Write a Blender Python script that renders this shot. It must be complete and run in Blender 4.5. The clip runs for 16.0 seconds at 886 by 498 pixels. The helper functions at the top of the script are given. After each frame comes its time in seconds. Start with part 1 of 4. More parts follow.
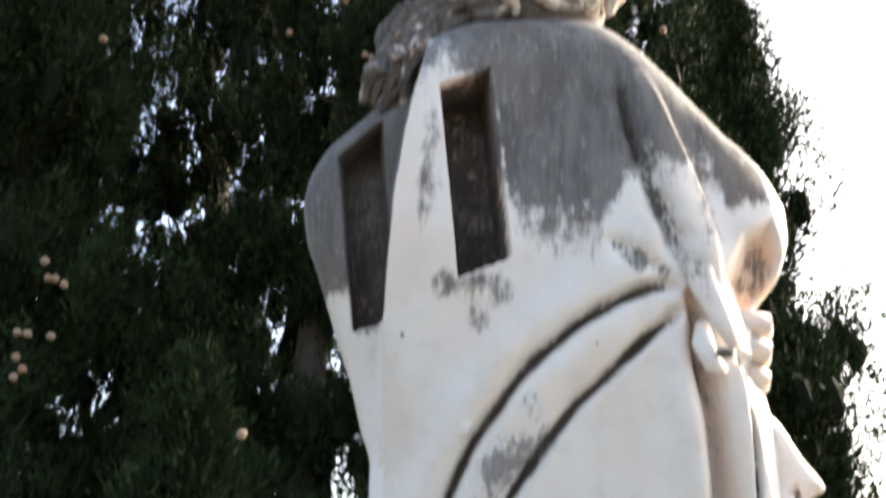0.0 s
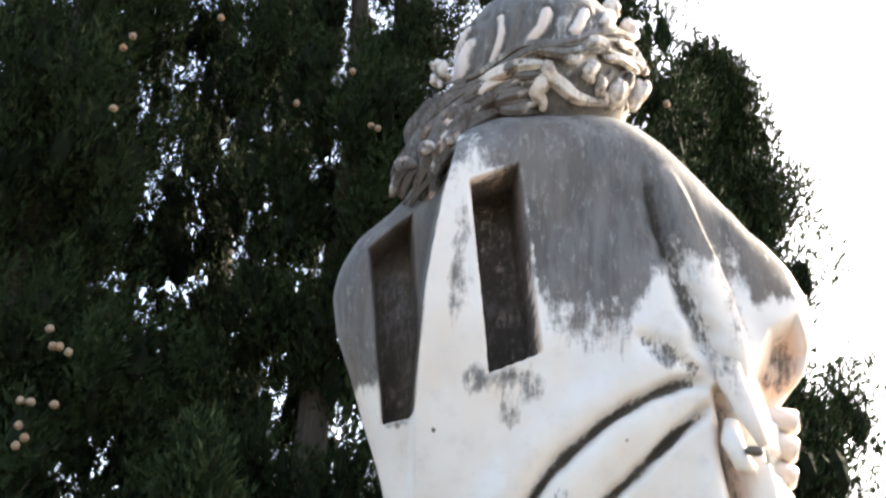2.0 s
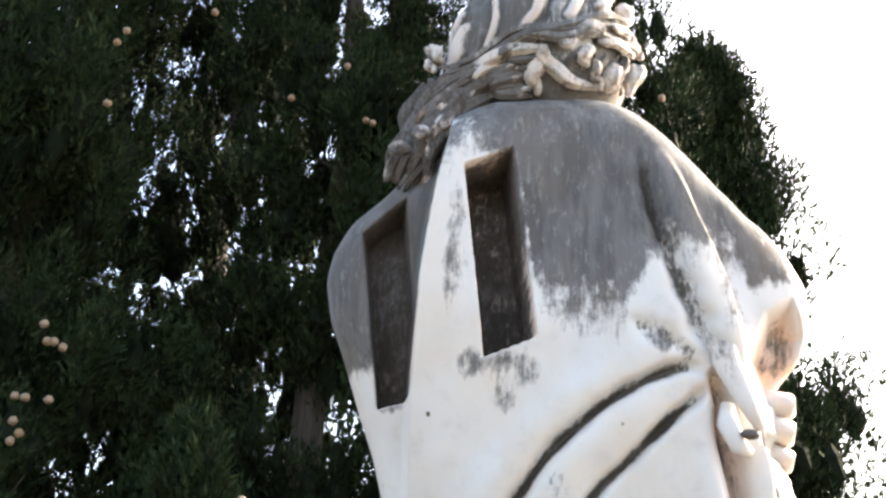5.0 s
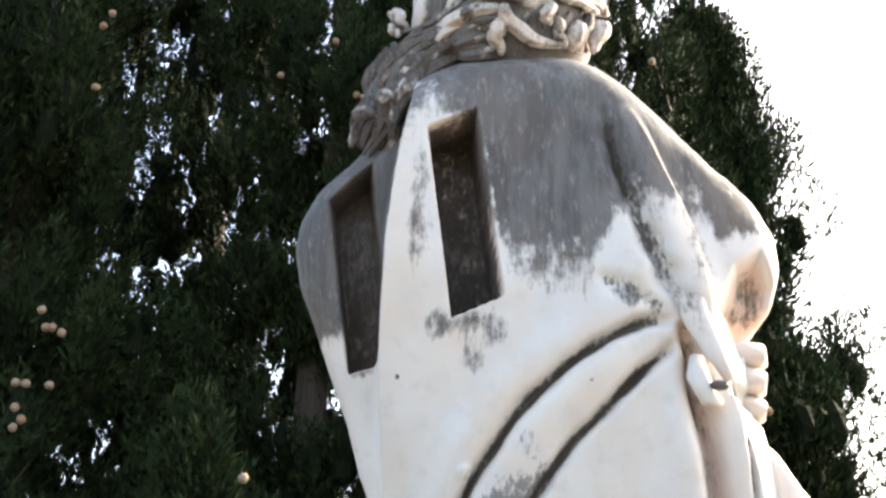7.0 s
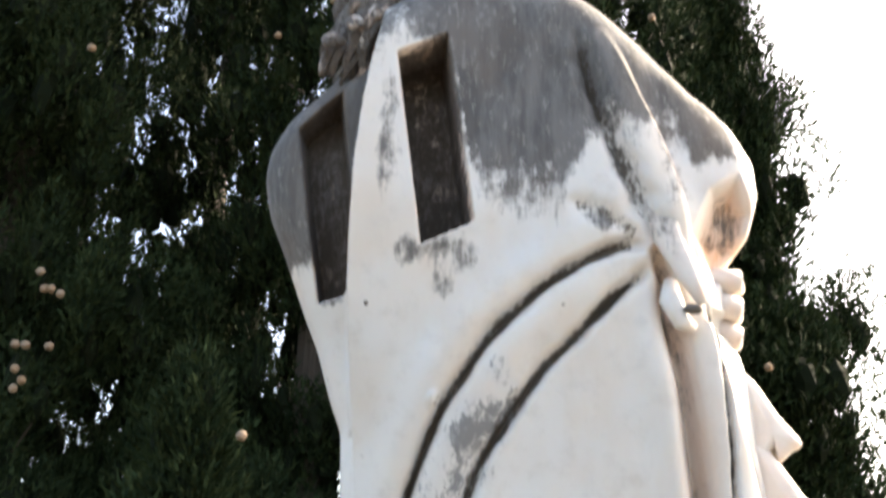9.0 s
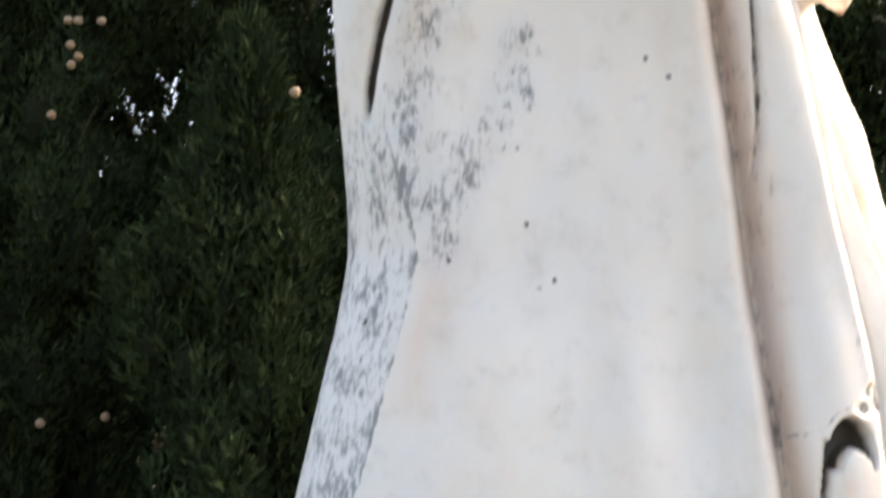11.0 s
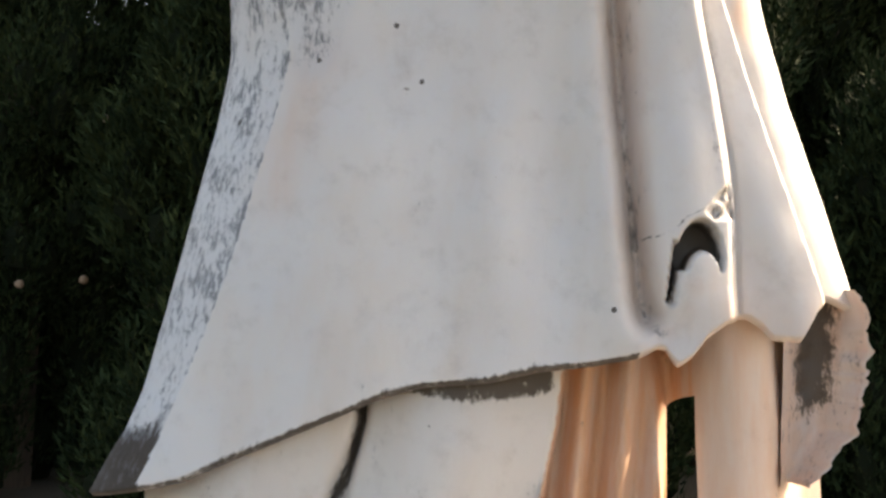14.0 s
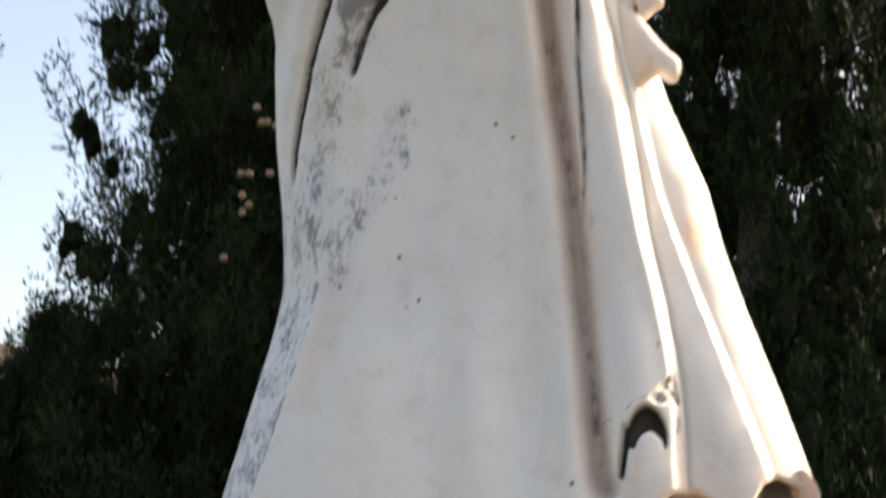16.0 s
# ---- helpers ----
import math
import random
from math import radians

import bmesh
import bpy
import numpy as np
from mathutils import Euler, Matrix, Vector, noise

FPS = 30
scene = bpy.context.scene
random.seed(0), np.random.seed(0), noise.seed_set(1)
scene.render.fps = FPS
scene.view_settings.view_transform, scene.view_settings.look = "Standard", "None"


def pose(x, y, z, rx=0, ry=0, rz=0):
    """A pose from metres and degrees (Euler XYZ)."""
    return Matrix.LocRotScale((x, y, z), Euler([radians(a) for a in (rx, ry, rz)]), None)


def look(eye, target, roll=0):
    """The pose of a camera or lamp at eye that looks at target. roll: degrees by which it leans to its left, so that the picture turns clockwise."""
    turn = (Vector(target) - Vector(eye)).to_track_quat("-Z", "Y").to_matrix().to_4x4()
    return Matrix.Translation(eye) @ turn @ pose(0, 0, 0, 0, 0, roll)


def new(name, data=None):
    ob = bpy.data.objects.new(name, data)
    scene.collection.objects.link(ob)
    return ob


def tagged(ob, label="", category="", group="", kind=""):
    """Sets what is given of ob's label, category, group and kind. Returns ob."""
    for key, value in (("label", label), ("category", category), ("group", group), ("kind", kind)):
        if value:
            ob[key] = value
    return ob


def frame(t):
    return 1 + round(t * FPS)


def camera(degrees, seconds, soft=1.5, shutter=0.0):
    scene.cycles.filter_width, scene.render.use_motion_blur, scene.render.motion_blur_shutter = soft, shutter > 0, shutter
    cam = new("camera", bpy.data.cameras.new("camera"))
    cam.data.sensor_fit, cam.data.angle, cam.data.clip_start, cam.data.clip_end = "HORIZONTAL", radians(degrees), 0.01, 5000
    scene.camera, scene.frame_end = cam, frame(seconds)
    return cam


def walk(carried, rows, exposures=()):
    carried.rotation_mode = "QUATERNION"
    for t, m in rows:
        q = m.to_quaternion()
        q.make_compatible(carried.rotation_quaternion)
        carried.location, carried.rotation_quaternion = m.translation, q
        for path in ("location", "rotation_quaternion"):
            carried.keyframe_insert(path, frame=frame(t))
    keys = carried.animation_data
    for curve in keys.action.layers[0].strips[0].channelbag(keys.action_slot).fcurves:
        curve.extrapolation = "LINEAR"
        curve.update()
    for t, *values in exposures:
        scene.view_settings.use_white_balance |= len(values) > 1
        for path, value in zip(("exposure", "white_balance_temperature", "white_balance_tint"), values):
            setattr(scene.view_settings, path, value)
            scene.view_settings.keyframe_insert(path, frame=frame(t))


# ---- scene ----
cam = camera(42.0, 16.0, soft=2.6, shutter=0.6)
PATH = [
    (0, (-0.156, -1.451, 1.861), (-0.105, 0.409, 2.595), 3.36),
    (0.5, (-0.171, -1.486, 1.908), (-0.124, 0.318, 2.770), 3.40),
    (1, (-0.188, -1.503, 1.906), (-0.142, 0.283, 2.804), 3.90),
    (1.5, (-0.198, -1.493, 1.894), (-0.151, 0.307, 2.764), 4.02),
    (2, (-0.204, -1.482, 1.890), (-0.158, 0.335, 2.726), 3.89),
    (2.5, (-0.203, -1.478, 1.887), (-0.159, 0.351, 2.694), 3.66),
    (3, (-0.205, -1.476, 1.878), (-0.162, 0.360, 2.671), 3.65),
    (3.5, (-0.208, -1.473, 1.867), (-0.164, 0.360, 2.667), 4.02),
    (4, (-0.204, -1.473, 1.869), (-0.164, 0.350, 2.689), 3.98),
    (4.2, (-0.203, -1.466, 1.872), (-0.162, 0.352, 2.704), 4.13),
    (6.3, (-0.187, -1.467, 1.878), (-0.111, 0.351, 2.708), 2.56),
    (6.5, (-0.161, -1.466, 1.873), (-0.110, 0.356, 2.696), 2.55),
    (7, (-0.149, -1.460, 1.865), (-0.097, 0.376, 2.656), 1.61),
    (7.5, (-0.138, -1.450, 1.854), (-0.088, 0.397, 2.620), 1.26),
    (8, (-0.124, -1.448, 1.854), (-0.075, 0.390, 2.640), 1.10),
    (8.2, (-0.123, -1.456, 1.859), (-0.069, 0.375, 2.662), 0.95),
    (10.3, (-0.018, -1.298, 1.672), (-0.026, 0.654, 2.107), 1.68),
    (10.5, (-0.008, -1.286, 1.644), (-0.030, 0.678, 2.021), 1.41),
    (11, (0.007, -1.263, 1.562), (-0.073, 0.718, 1.819), -0.01),
    (11.5, (0.018, -1.232, 1.498), (-0.118, 0.757, 1.655), 0.52),
    (12, (0.043, -1.217, 1.481), (-0.131, 0.773, 1.579), 0.07),
    (12.5, (0.074, -1.194, 1.455), (-0.076, 0.798, 1.559), 1.19),
    (13, (0.099, -1.201, 1.448), (0.018, 0.796, 1.541), 1.53),
    (13.5, (0.156, -1.228, 1.457), (0.080, 0.770, 1.517), 1.55),
    (14, (0.167, -1.268, 1.457), (0.081, 0.729, 1.528), 1.54),
    (14.5, (0.156, -1.314, 1.485), (0.014, 0.678, 1.593), 1.24),
    (15, (0.260, -1.376, 1.458), (-0.003, 0.594, 1.678), 0.51),
    (15.5, (0.368, -1.444, 1.397), (-0.021, 0.488, 1.736), 0.64),
    (16, (0.474, -1.496, 1.339), (0.036, 0.383, 1.863), 1.43),
]
EXPOSURE = [(0.0, 2.06, 7200, 11), (1.0, 2.25, 7200, 11), (3.5, 2.42, 7200, 11), (8.0, 2.30, 7250, 11), (10.5, 2.18, 7900, 12), (11.5, 2.26, 8000, 13), (12.0, 2.44, 8050, 13),
    (13.0, 2.20, 8200, 14), (13.5, 1.90, 8200, 14), (14.0, 1.52, 8150, 14), (14.5, 1.50, 8100, 13), (15.0, 1.50, 8050, 12), (16.0, 1.46, 7950, 12)]
walk(cam, [(t, look(eye, target, roll)) for t, eye, target, roll in PATH], EXPOSURE)

# ---- light: low-angled sun from ahead on the right, open sky behind ----
SUN_WAY = Vector((0.76, 0.50, 0.60)).normalized()
world = bpy.data.worlds.new("sky")
scene.world = world
world.use_nodes = True
wn = world.node_tree.nodes
sky = wn.new("ShaderNodeTexSky")
sky.sky_type = "NISHITA"
sky.sun_disc = False
sky.sun_elevation = math.asin(SUN_WAY.z)
sky.sun_rotation = math.atan2(SUN_WAY.x, SUN_WAY.y)
sky.dust_density = 3.6
wn["Background"].inputs["Strength"].default_value = 0.15
world.node_tree.links.new(sky.outputs[0], wn["Background"].inputs["Color"])
sun_data = bpy.data.lights.new("sun", "SUN")
sun_data.energy = 3.6
sun_data.angle = radians(0.6)
sun_data.color = (1.0, 0.93, 0.82)
sun = new("sun", sun_data)
sun.matrix_world = look((20 * SUN_WAY.x, 20 * SUN_WAY.y, 20 * SUN_WAY.z), (0, 0, 0))


# ---- materials ----
class Nodes:
    """Short hand for a node material."""

    def __init__(self, name, rough=0.7):
        self.mat = bpy.data.materials.new(name)
        self.mat.use_nodes = True
        self.tree = self.mat.node_tree
        self.bsdf = self.tree.nodes["Principled BSDF"]
        self.bsdf.inputs["Roughness"].default_value = rough

    def put(self, socket, value):
        if isinstance(value, (int, float)):
            socket.default_value = value
        elif isinstance(value, tuple):
            socket.default_value = (*value, 1.0) if len(socket.default_value) == 4 else value
        else:
            self.tree.links.new(value, socket)

    def coords(self, scale=(1, 1, 1), which="Object"):
        tc = self.tree.nodes.new("ShaderNodeTexCoord")
        mp = self.tree.nodes.new("ShaderNodeMapping")
        mp.inputs["Scale"].default_value = scale
        self.tree.links.new(tc.outputs[which], mp.inputs["Vector"])
        return mp.outputs["Vector"]

    def noise(self, vec, scale, detail=5.0, rough=0.6):
        n = self.tree.nodes.new("ShaderNodeTexNoise")
        self.put(n.inputs["Vector"], vec)
        n.inputs["Scale"].default_value = scale
        n.inputs["Detail"].default_value = detail
        n.inputs["Roughness"].default_value = rough
        return n.outputs["Fac"]

    def voronoi(self, vec, scale):
        n = self.tree.nodes.new("ShaderNodeTexVoronoi")
        self.put(n.inputs["Vector"], vec)
        n.inputs["Scale"].default_value = scale
        return n.outputs["Distance"]

    def math(self, op, a, b=0.0, c=0.0):
        n = self.tree.nodes.new("ShaderNodeMath")
        n.operation = op
        for s, v in zip(n.inputs, (a, b, c)):
            self.put(s, v)
        return n.outputs[0]

    def ramp(self, fac, lo, hi, a=0.0, b=1.0):
        n = self.tree.nodes.new("ShaderNodeMapRange")
        n.interpolation_type = "SMOOTHSTEP"
        for key, v in (("Value", fac), ("From Min", lo), ("From Max", hi), ("To Min", a), ("To Max", b)):
            self.put(n.inputs[key], v)
        return n.outputs[0]

    def mix(self, fac, a, b, blend="MIX"):
        n = self.tree.nodes.new("ShaderNodeMix")
        n.data_type = "RGBA"
        n.blend_type = blend
        self.put(n.inputs[0], fac)
        self.put(n.inputs[6], a)
        self.put(n.inputs[7], b)
        return n.outputs[2]

    def attr(self, name):
        n = self.tree.nodes.new("ShaderNodeAttribute")
        n.attribute_name = name
        return n.outputs["Fac"]

    def bump(self, height, dist, strength=1.0):
        n = self.tree.nodes.new("ShaderNodeBump")
        n.inputs["Distance"].default_value = dist
        n.inputs["Strength"].default_value = strength
        self.put(n.inputs["Height"], height)
        self.tree.links.new(n.outputs[0], self.bsdf.inputs["Normal"])

    def colour(self, value):
        self.put(self.bsdf.inputs["Base Color"], value)
        return self


def marble_material():
    n = Nodes("weathered_marble", 0.62)
    v = n.coords()
    streaky = n.coords((1.0, 1.0, 0.16))
    big, mid = n.noise(v, 5.0, 4), n.noise(v, 28.0, 6, 0.65)
    fine, run = n.noise(v, 130.0, 4, 0.7), n.noise(streaky, 34.0, 6, 0.65)
    pit = n.noise(n.coords((1.0, 1.0, 0.38)), 160.0, 8, 0.8)
    stone = n.mix(n.ramp(big, 0.3, 0.7), (0.70, 0.668, 0.63), (0.65, 0.632, 0.615))
    soft_run = n.noise(n.coords((1.0, 1.0, 0.28)), 9.0, 5, 0.6)
    stone = n.mix(n.ramp(soft_run, 0.40, 0.72, 0.0, 0.55), stone, (0.64, 0.545, 0.455))
    stone = n.mix(n.ramp(mid, 0.48, 0.78, 0.0, 0.5), stone, (0.50, 0.465, 0.43))
    # warm tint where the attribute says so: brown stains and painted bounced light
    w = n.math("MULTIPLY", n.attr("rust"), n.ramp(run, 0.25, 0.7, 0.4, 1.0))
    stone = n.mix(w, stone, (0.66, 0.36, 0.20))
    # grey lichen crust with a broken, run-down edge; also shading painted beside the side fold
    grain = n.noise(n.coords((1.0, 1.0, 0.3)), 110.0, 6, 0.75)
    g = n.math("ADD", n.attr("grime_shade"), n.math("MULTIPLY", n.math("SUBTRACT", run, 0.5), 0.95))
    g = n.math("ADD", g, n.math("MULTIPLY", n.math("SUBTRACT", grain, 0.5), 0.8))
    g = n.math("ADD", g, n.math("MULTIPLY", n.math("SUBTRACT", mid, 0.5), 0.75))
    crust = n.mix(n.ramp(run, 0.38, 0.62), (0.044, 0.042, 0.042), (0.118, 0.112, 0.110))
    crust = n.mix(n.ramp(big, 0.45, 0.65, 0.0, 0.5), crust, (0.105, 0.078, 0.060))
    crust = n.mix(n.math("MULTIPLY", n.ramp(grain, 0.53, 0.66, 0.0, 0.6), n.ramp(n.attr("crevice"), 0.1, 0.4, 1.0, 0.0)), crust, (0.25, 0.235, 0.22))
    stone = n.mix(n.ramp(g, 0.36, 0.72, 0.0, 0.93), stone, crust)
    # dark speckled runs
    s = n.math("ADD", n.attr("speck"), n.math("MULTIPLY", n.math("SUBTRACT", pit, 0.5), 3.0))
    s = n.math("ADD", s, n.math("MULTIPLY", n.math("SUBTRACT", mid, 0.5), 1.7))
    s = n.math("ADD", s, n.math("MULTIPLY", n.math("SUBTRACT", run, 0.5), 0.9))
    stone = n.mix(n.math("MULTIPLY", n.ramp(n.attr("speck"), 0.25, 0.7), 0.30), stone, (0.50, 0.53, 0.57))
    stone = n.mix(n.ramp(s, 0.66, 1.15, 0.0, 0.85), stone, (0.13, 0.135, 0.145))
    # black-brown dirt packed into the carved lines, and shade painted into hollows
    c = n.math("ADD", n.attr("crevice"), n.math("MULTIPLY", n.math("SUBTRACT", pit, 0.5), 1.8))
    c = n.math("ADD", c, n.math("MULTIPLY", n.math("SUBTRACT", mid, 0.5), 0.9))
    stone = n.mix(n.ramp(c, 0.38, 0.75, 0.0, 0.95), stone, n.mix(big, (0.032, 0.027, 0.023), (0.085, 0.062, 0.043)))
    # a few tiny pits
    d = n.voronoi(v, 13.0)
    stone = n.mix(n.math("MULTIPLY", n.ramp(d, 0.03, 0.07, 1.0, 0.0), n.ramp(fine, 0.52, 0.6)), stone, (0.13, 0.10, 0.08))
    n.colour(stone)
    n.put(n.bsdf.inputs["Roughness"], n.ramp(g, 0.3, 0.7, 0.55, 0.9))
    n.bsdf.inputs["Subsurface Weight"].default_value = 0.12
    n.bsdf.inputs["Subsurface Radius"].default_value = (0.02, 0.012, 0.008)
    n.bsdf.inputs["Subsurface Scale"].default_value = 0.5
    h = n.math("ADD", n.math("MULTIPLY", fine, 0.35), n.math("MULTIPLY", pit, 0.65))
    n.bump(h, 0.0016, 0.5)
    return n.mat


def leaf_material(name, dark, light):
    n = Nodes(name, 0.85)
    geo = n.tree.nodes.new("ShaderNodeNewGeometry")
    tuft = n.noise(n.coords(), 3.2, 4, 0.6)
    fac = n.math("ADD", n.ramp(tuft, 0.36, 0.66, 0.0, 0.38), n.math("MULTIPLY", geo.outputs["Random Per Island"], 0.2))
    # outer and upper blades lighter: fresh tips, plus tuft light and dark painted in
    fac = n.math("ADD", fac, n.math("MULTIPLY", n.attr("young_lit"), 0.55))
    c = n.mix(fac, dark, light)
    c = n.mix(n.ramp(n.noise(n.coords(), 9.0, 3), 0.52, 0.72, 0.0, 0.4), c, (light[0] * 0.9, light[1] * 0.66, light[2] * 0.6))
    n.colour(c)
    n.bsdf.inputs["Specular IOR Level"].default_value = 0.05
    n.bsdf.inputs["Transmission Weight"].default_value = 0.0
    return n.mat


def bark_material():
    n = Nodes("bark", 0.9)
    v = n.coords((1, 1, 0.12))
    a = n.noise(v, 40.0, 6)
    n.colour(n.mix(a, (0.03, 0.022, 0.016), (0.11, 0.085, 0.065)))
    n.bump(a, 0.02)
    return n.mat


def cone_material():
    n = Nodes("cone_scales", 0.8)
    v = n.coords()
    info = n.tree.nodes.new("ShaderNodeObjectInfo")
    c = n.mix(info.outputs["Random"], (0.30, 0.19, 0.11), (0.33, 0.27, 0.21))
    n.colour(n.mix(n.noise(v, 60, 4), c, (0.18, 0.11, 0.06)))
    n.bump(n.voronoi(v, 70), 0.004)
    return n.mat


def ground_material():
    n = Nodes("gravelly_earth", 0.95)
    v = n.coords()
    a, b = n.noise(v, 1.2, 5), n.noise(v, 60.0, 5)
    c = n.mix(a, (0.075, 0.058, 0.040), (0.12, 0.095, 0.065))
    n.colour(n.mix(n.ramp(b, 0.4, 0.7), c, (0.05, 0.05, 0.03)))
    n.bump(b, 0.02)
    return n.mat


def plinth_material():
    n = Nodes("limestone_block", 0.8)
    v = n.coords()
    a = n.noise(v, 9.0, 6)
    n.colour(n.mix(n.ramp(a, 0.35, 0.7), (0.52, 0.49, 0.44), (0.30, 0.28, 0.25)))
    n.bump(n.noise(v, 120, 4), 0.002)
    return n.mat


def hill_material():
    n = Nodes("dry_hillside", 1.0)
    a = n.noise(n.coords(), 0.03, 6)
    n.colour(n.mix(a, (0.075, 0.058, 0.050), (0.035, 0.036, 0.028)))
    return n.mat


MARBLE = marble_material()
BARK, CONE, GROUND = bark_material(), cone_material(), ground_material()
PLINTH, HILL = plinth_material(), hill_material()
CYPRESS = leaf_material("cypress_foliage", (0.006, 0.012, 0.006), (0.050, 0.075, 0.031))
# near-black copy of the leaf colour: the shade inside the crowns painted in
CYPRESS_SHADED = leaf_material("shaded_inner_foliage", (0.006, 0.010, 0.005), (0.018, 0.022, 0.012))
CYPRESS_PALE = leaf_material("sunny_cypress_foliage", (0.05, 0.075, 0.03), (0.13, 0.15, 0.05))


def part(name, bm, material, parent=None, label=""):
    me = bpy.data.meshes.new(name)
    bm.to_mesh(me)
    bm.free()
    me.materials.append(material)
    ob = new(name, me)
    ob.parent = parent
    return tagged(ob, label) if label else ob


def mesh_object(name, verts, faces, material, parent=None, smooth=True):
    me = bpy.data.meshes.new(name)
    me.from_pydata(verts, [], faces)
    if smooth:
        me.polygons.foreach_set("use_smooth", np.ones(len(me.polygons), bool))
    me.materials.append(material)
    me.update()
    ob = new(name, me)
    ob.parent = parent
    return ob


# ---- setting: ground and far hill ----
def build_ground():
    bm = bmesh.new()
    n = 60
    rng = np.linspace(-1, 1, n)
    span = np.sign(rng) * (np.abs(rng) ** 3) * 1500
    grid = [[bm.verts.new((x, y, 0.03 * noise.noise((0.4 * x, 0.4 * y, 0)) - 0.03)) for x in span] for y in span]
    for j in range(n - 1):
        for i in range(n - 1):
            bm.faces.new((grid[j][i], grid[j][i + 1], grid[j + 1][i + 1], grid[j + 1][i]))
    ob = part("ground", bm, GROUND)
    tagged(ob, "bare dark earth ground of a garden", "ground", kind="structure")
    bm = bmesh.new()
    rows = []
    for j in range(14):
        v = j / 13
        row = []
        for i in range(240):
            a = radians(80 + 70 * i / 239)
            rad = 420 + 160 * v
            h = 104 * v ** 0.8 * (0.88 + 0.16 * noise.noise((5 * a, 0.5, 0))) + 5 * noise.noise((60 * a, 5 * v, 2)) * v + 3 * noise.noise((150 * a, 9 * v, 4)) * v
            row.append(bm.verts.new((rad * math.cos(a), rad * math.sin(a), h - 1.0)))
        rows.append(row)
    for j in range(13):
        for i in range(239):
            bm.faces.new((rows[j][i], rows[j][i + 1], rows[j + 1][i + 1], rows[j + 1][i]))
    tagged(part("backdrop", bm, HILL), "bare brown hillside far behind the trees", "hill", kind="structure")


# ---- the statue: one mesh from carved sheets and solid pieces ----
def curve_of(pairs, soft=0.0):
    """A smooth function through (at, value) pairs."""
    a, b = np.array(sorted(pairs), float).T
    t = np.linspace(a[0], a[-1], 1200)
    v = np.interp(t, a, b)
    if soft:
        k = max(3, int(soft / (t[1] - t[0])) | 1)
        w = np.hanning(k + 2)[1:-1]
        v = np.convolve(np.pad(v, k // 2, mode="edge"), w / w.sum(), "valid")
    return lambda q: np.interp(q, t, v)


def smooth(lo, hi, v):
    t = np.clip((v - lo) / (hi - lo), 0, 1)
    return t * t * (3 - 2 * t)


def near_line(x, z, pts):
    """Distance to a polyline, the side on which a place lies (+1: right of its way down), and how far along it is."""
    best = np.full(x.shape, 9.0)
    side = np.zeros(x.shape)
    along = np.zeros(x.shape)
    n = len(pts) - 1
    for i, ((ax, az), (bx, bz)) in enumerate(zip(pts[:-1], pts[1:])):
        dx, dz = bx - ax, bz - az
        t = np.clip(((x - ax) * dx + (z - az) * dz) / (dx * dx + dz * dz), 0, 1)
        d = np.hypot(x - ax - t * dx, z - az - t * dz)
        s = (x - ax) * -dz + (z - az) * dx
        hit = d < best
        best = np.where(hit, d, best)
        side = np.where(hit, np.sign(s), side)
        along = np.where(hit, (i + t) / n, along)
    return best, side, along


def line_curve(pts, per=8):
    """The polyline smoothed by Catmull-Rom."""
    p = np.array([pts[0], *pts, pts[-1]], float)
    out = []
    for i in range(1, len(p) - 2):
        for t in np.linspace(0, 1, per, endpoint=False):
            a, b, c, d = p[i - 1 : i + 3]
            out.append(0.5 * (2 * b + (c - a) * t + (2 * a - 5 * b + 4 * c - d) * t**2 + (3 * b - a - 3 * c + d) * t**3))
    out.append(p[-2])
    return [tuple(q) for q in out]


def wobble(x, z, scale, seed):
    """Cheap smooth noise, about -1 to 1."""
    r = np.random.RandomState(seed)
    v = np.zeros(np.shape(x))
    for k in range(9):
        a, f, ph = r.uniform(0, 2 * math.pi), scale * r.uniform(0.5, 1.9), r.uniform(0, 6.28)
        v = v + np.sin(f * (np.cos(a) * x + np.sin(a) * z) + ph)
    return v / 4.0


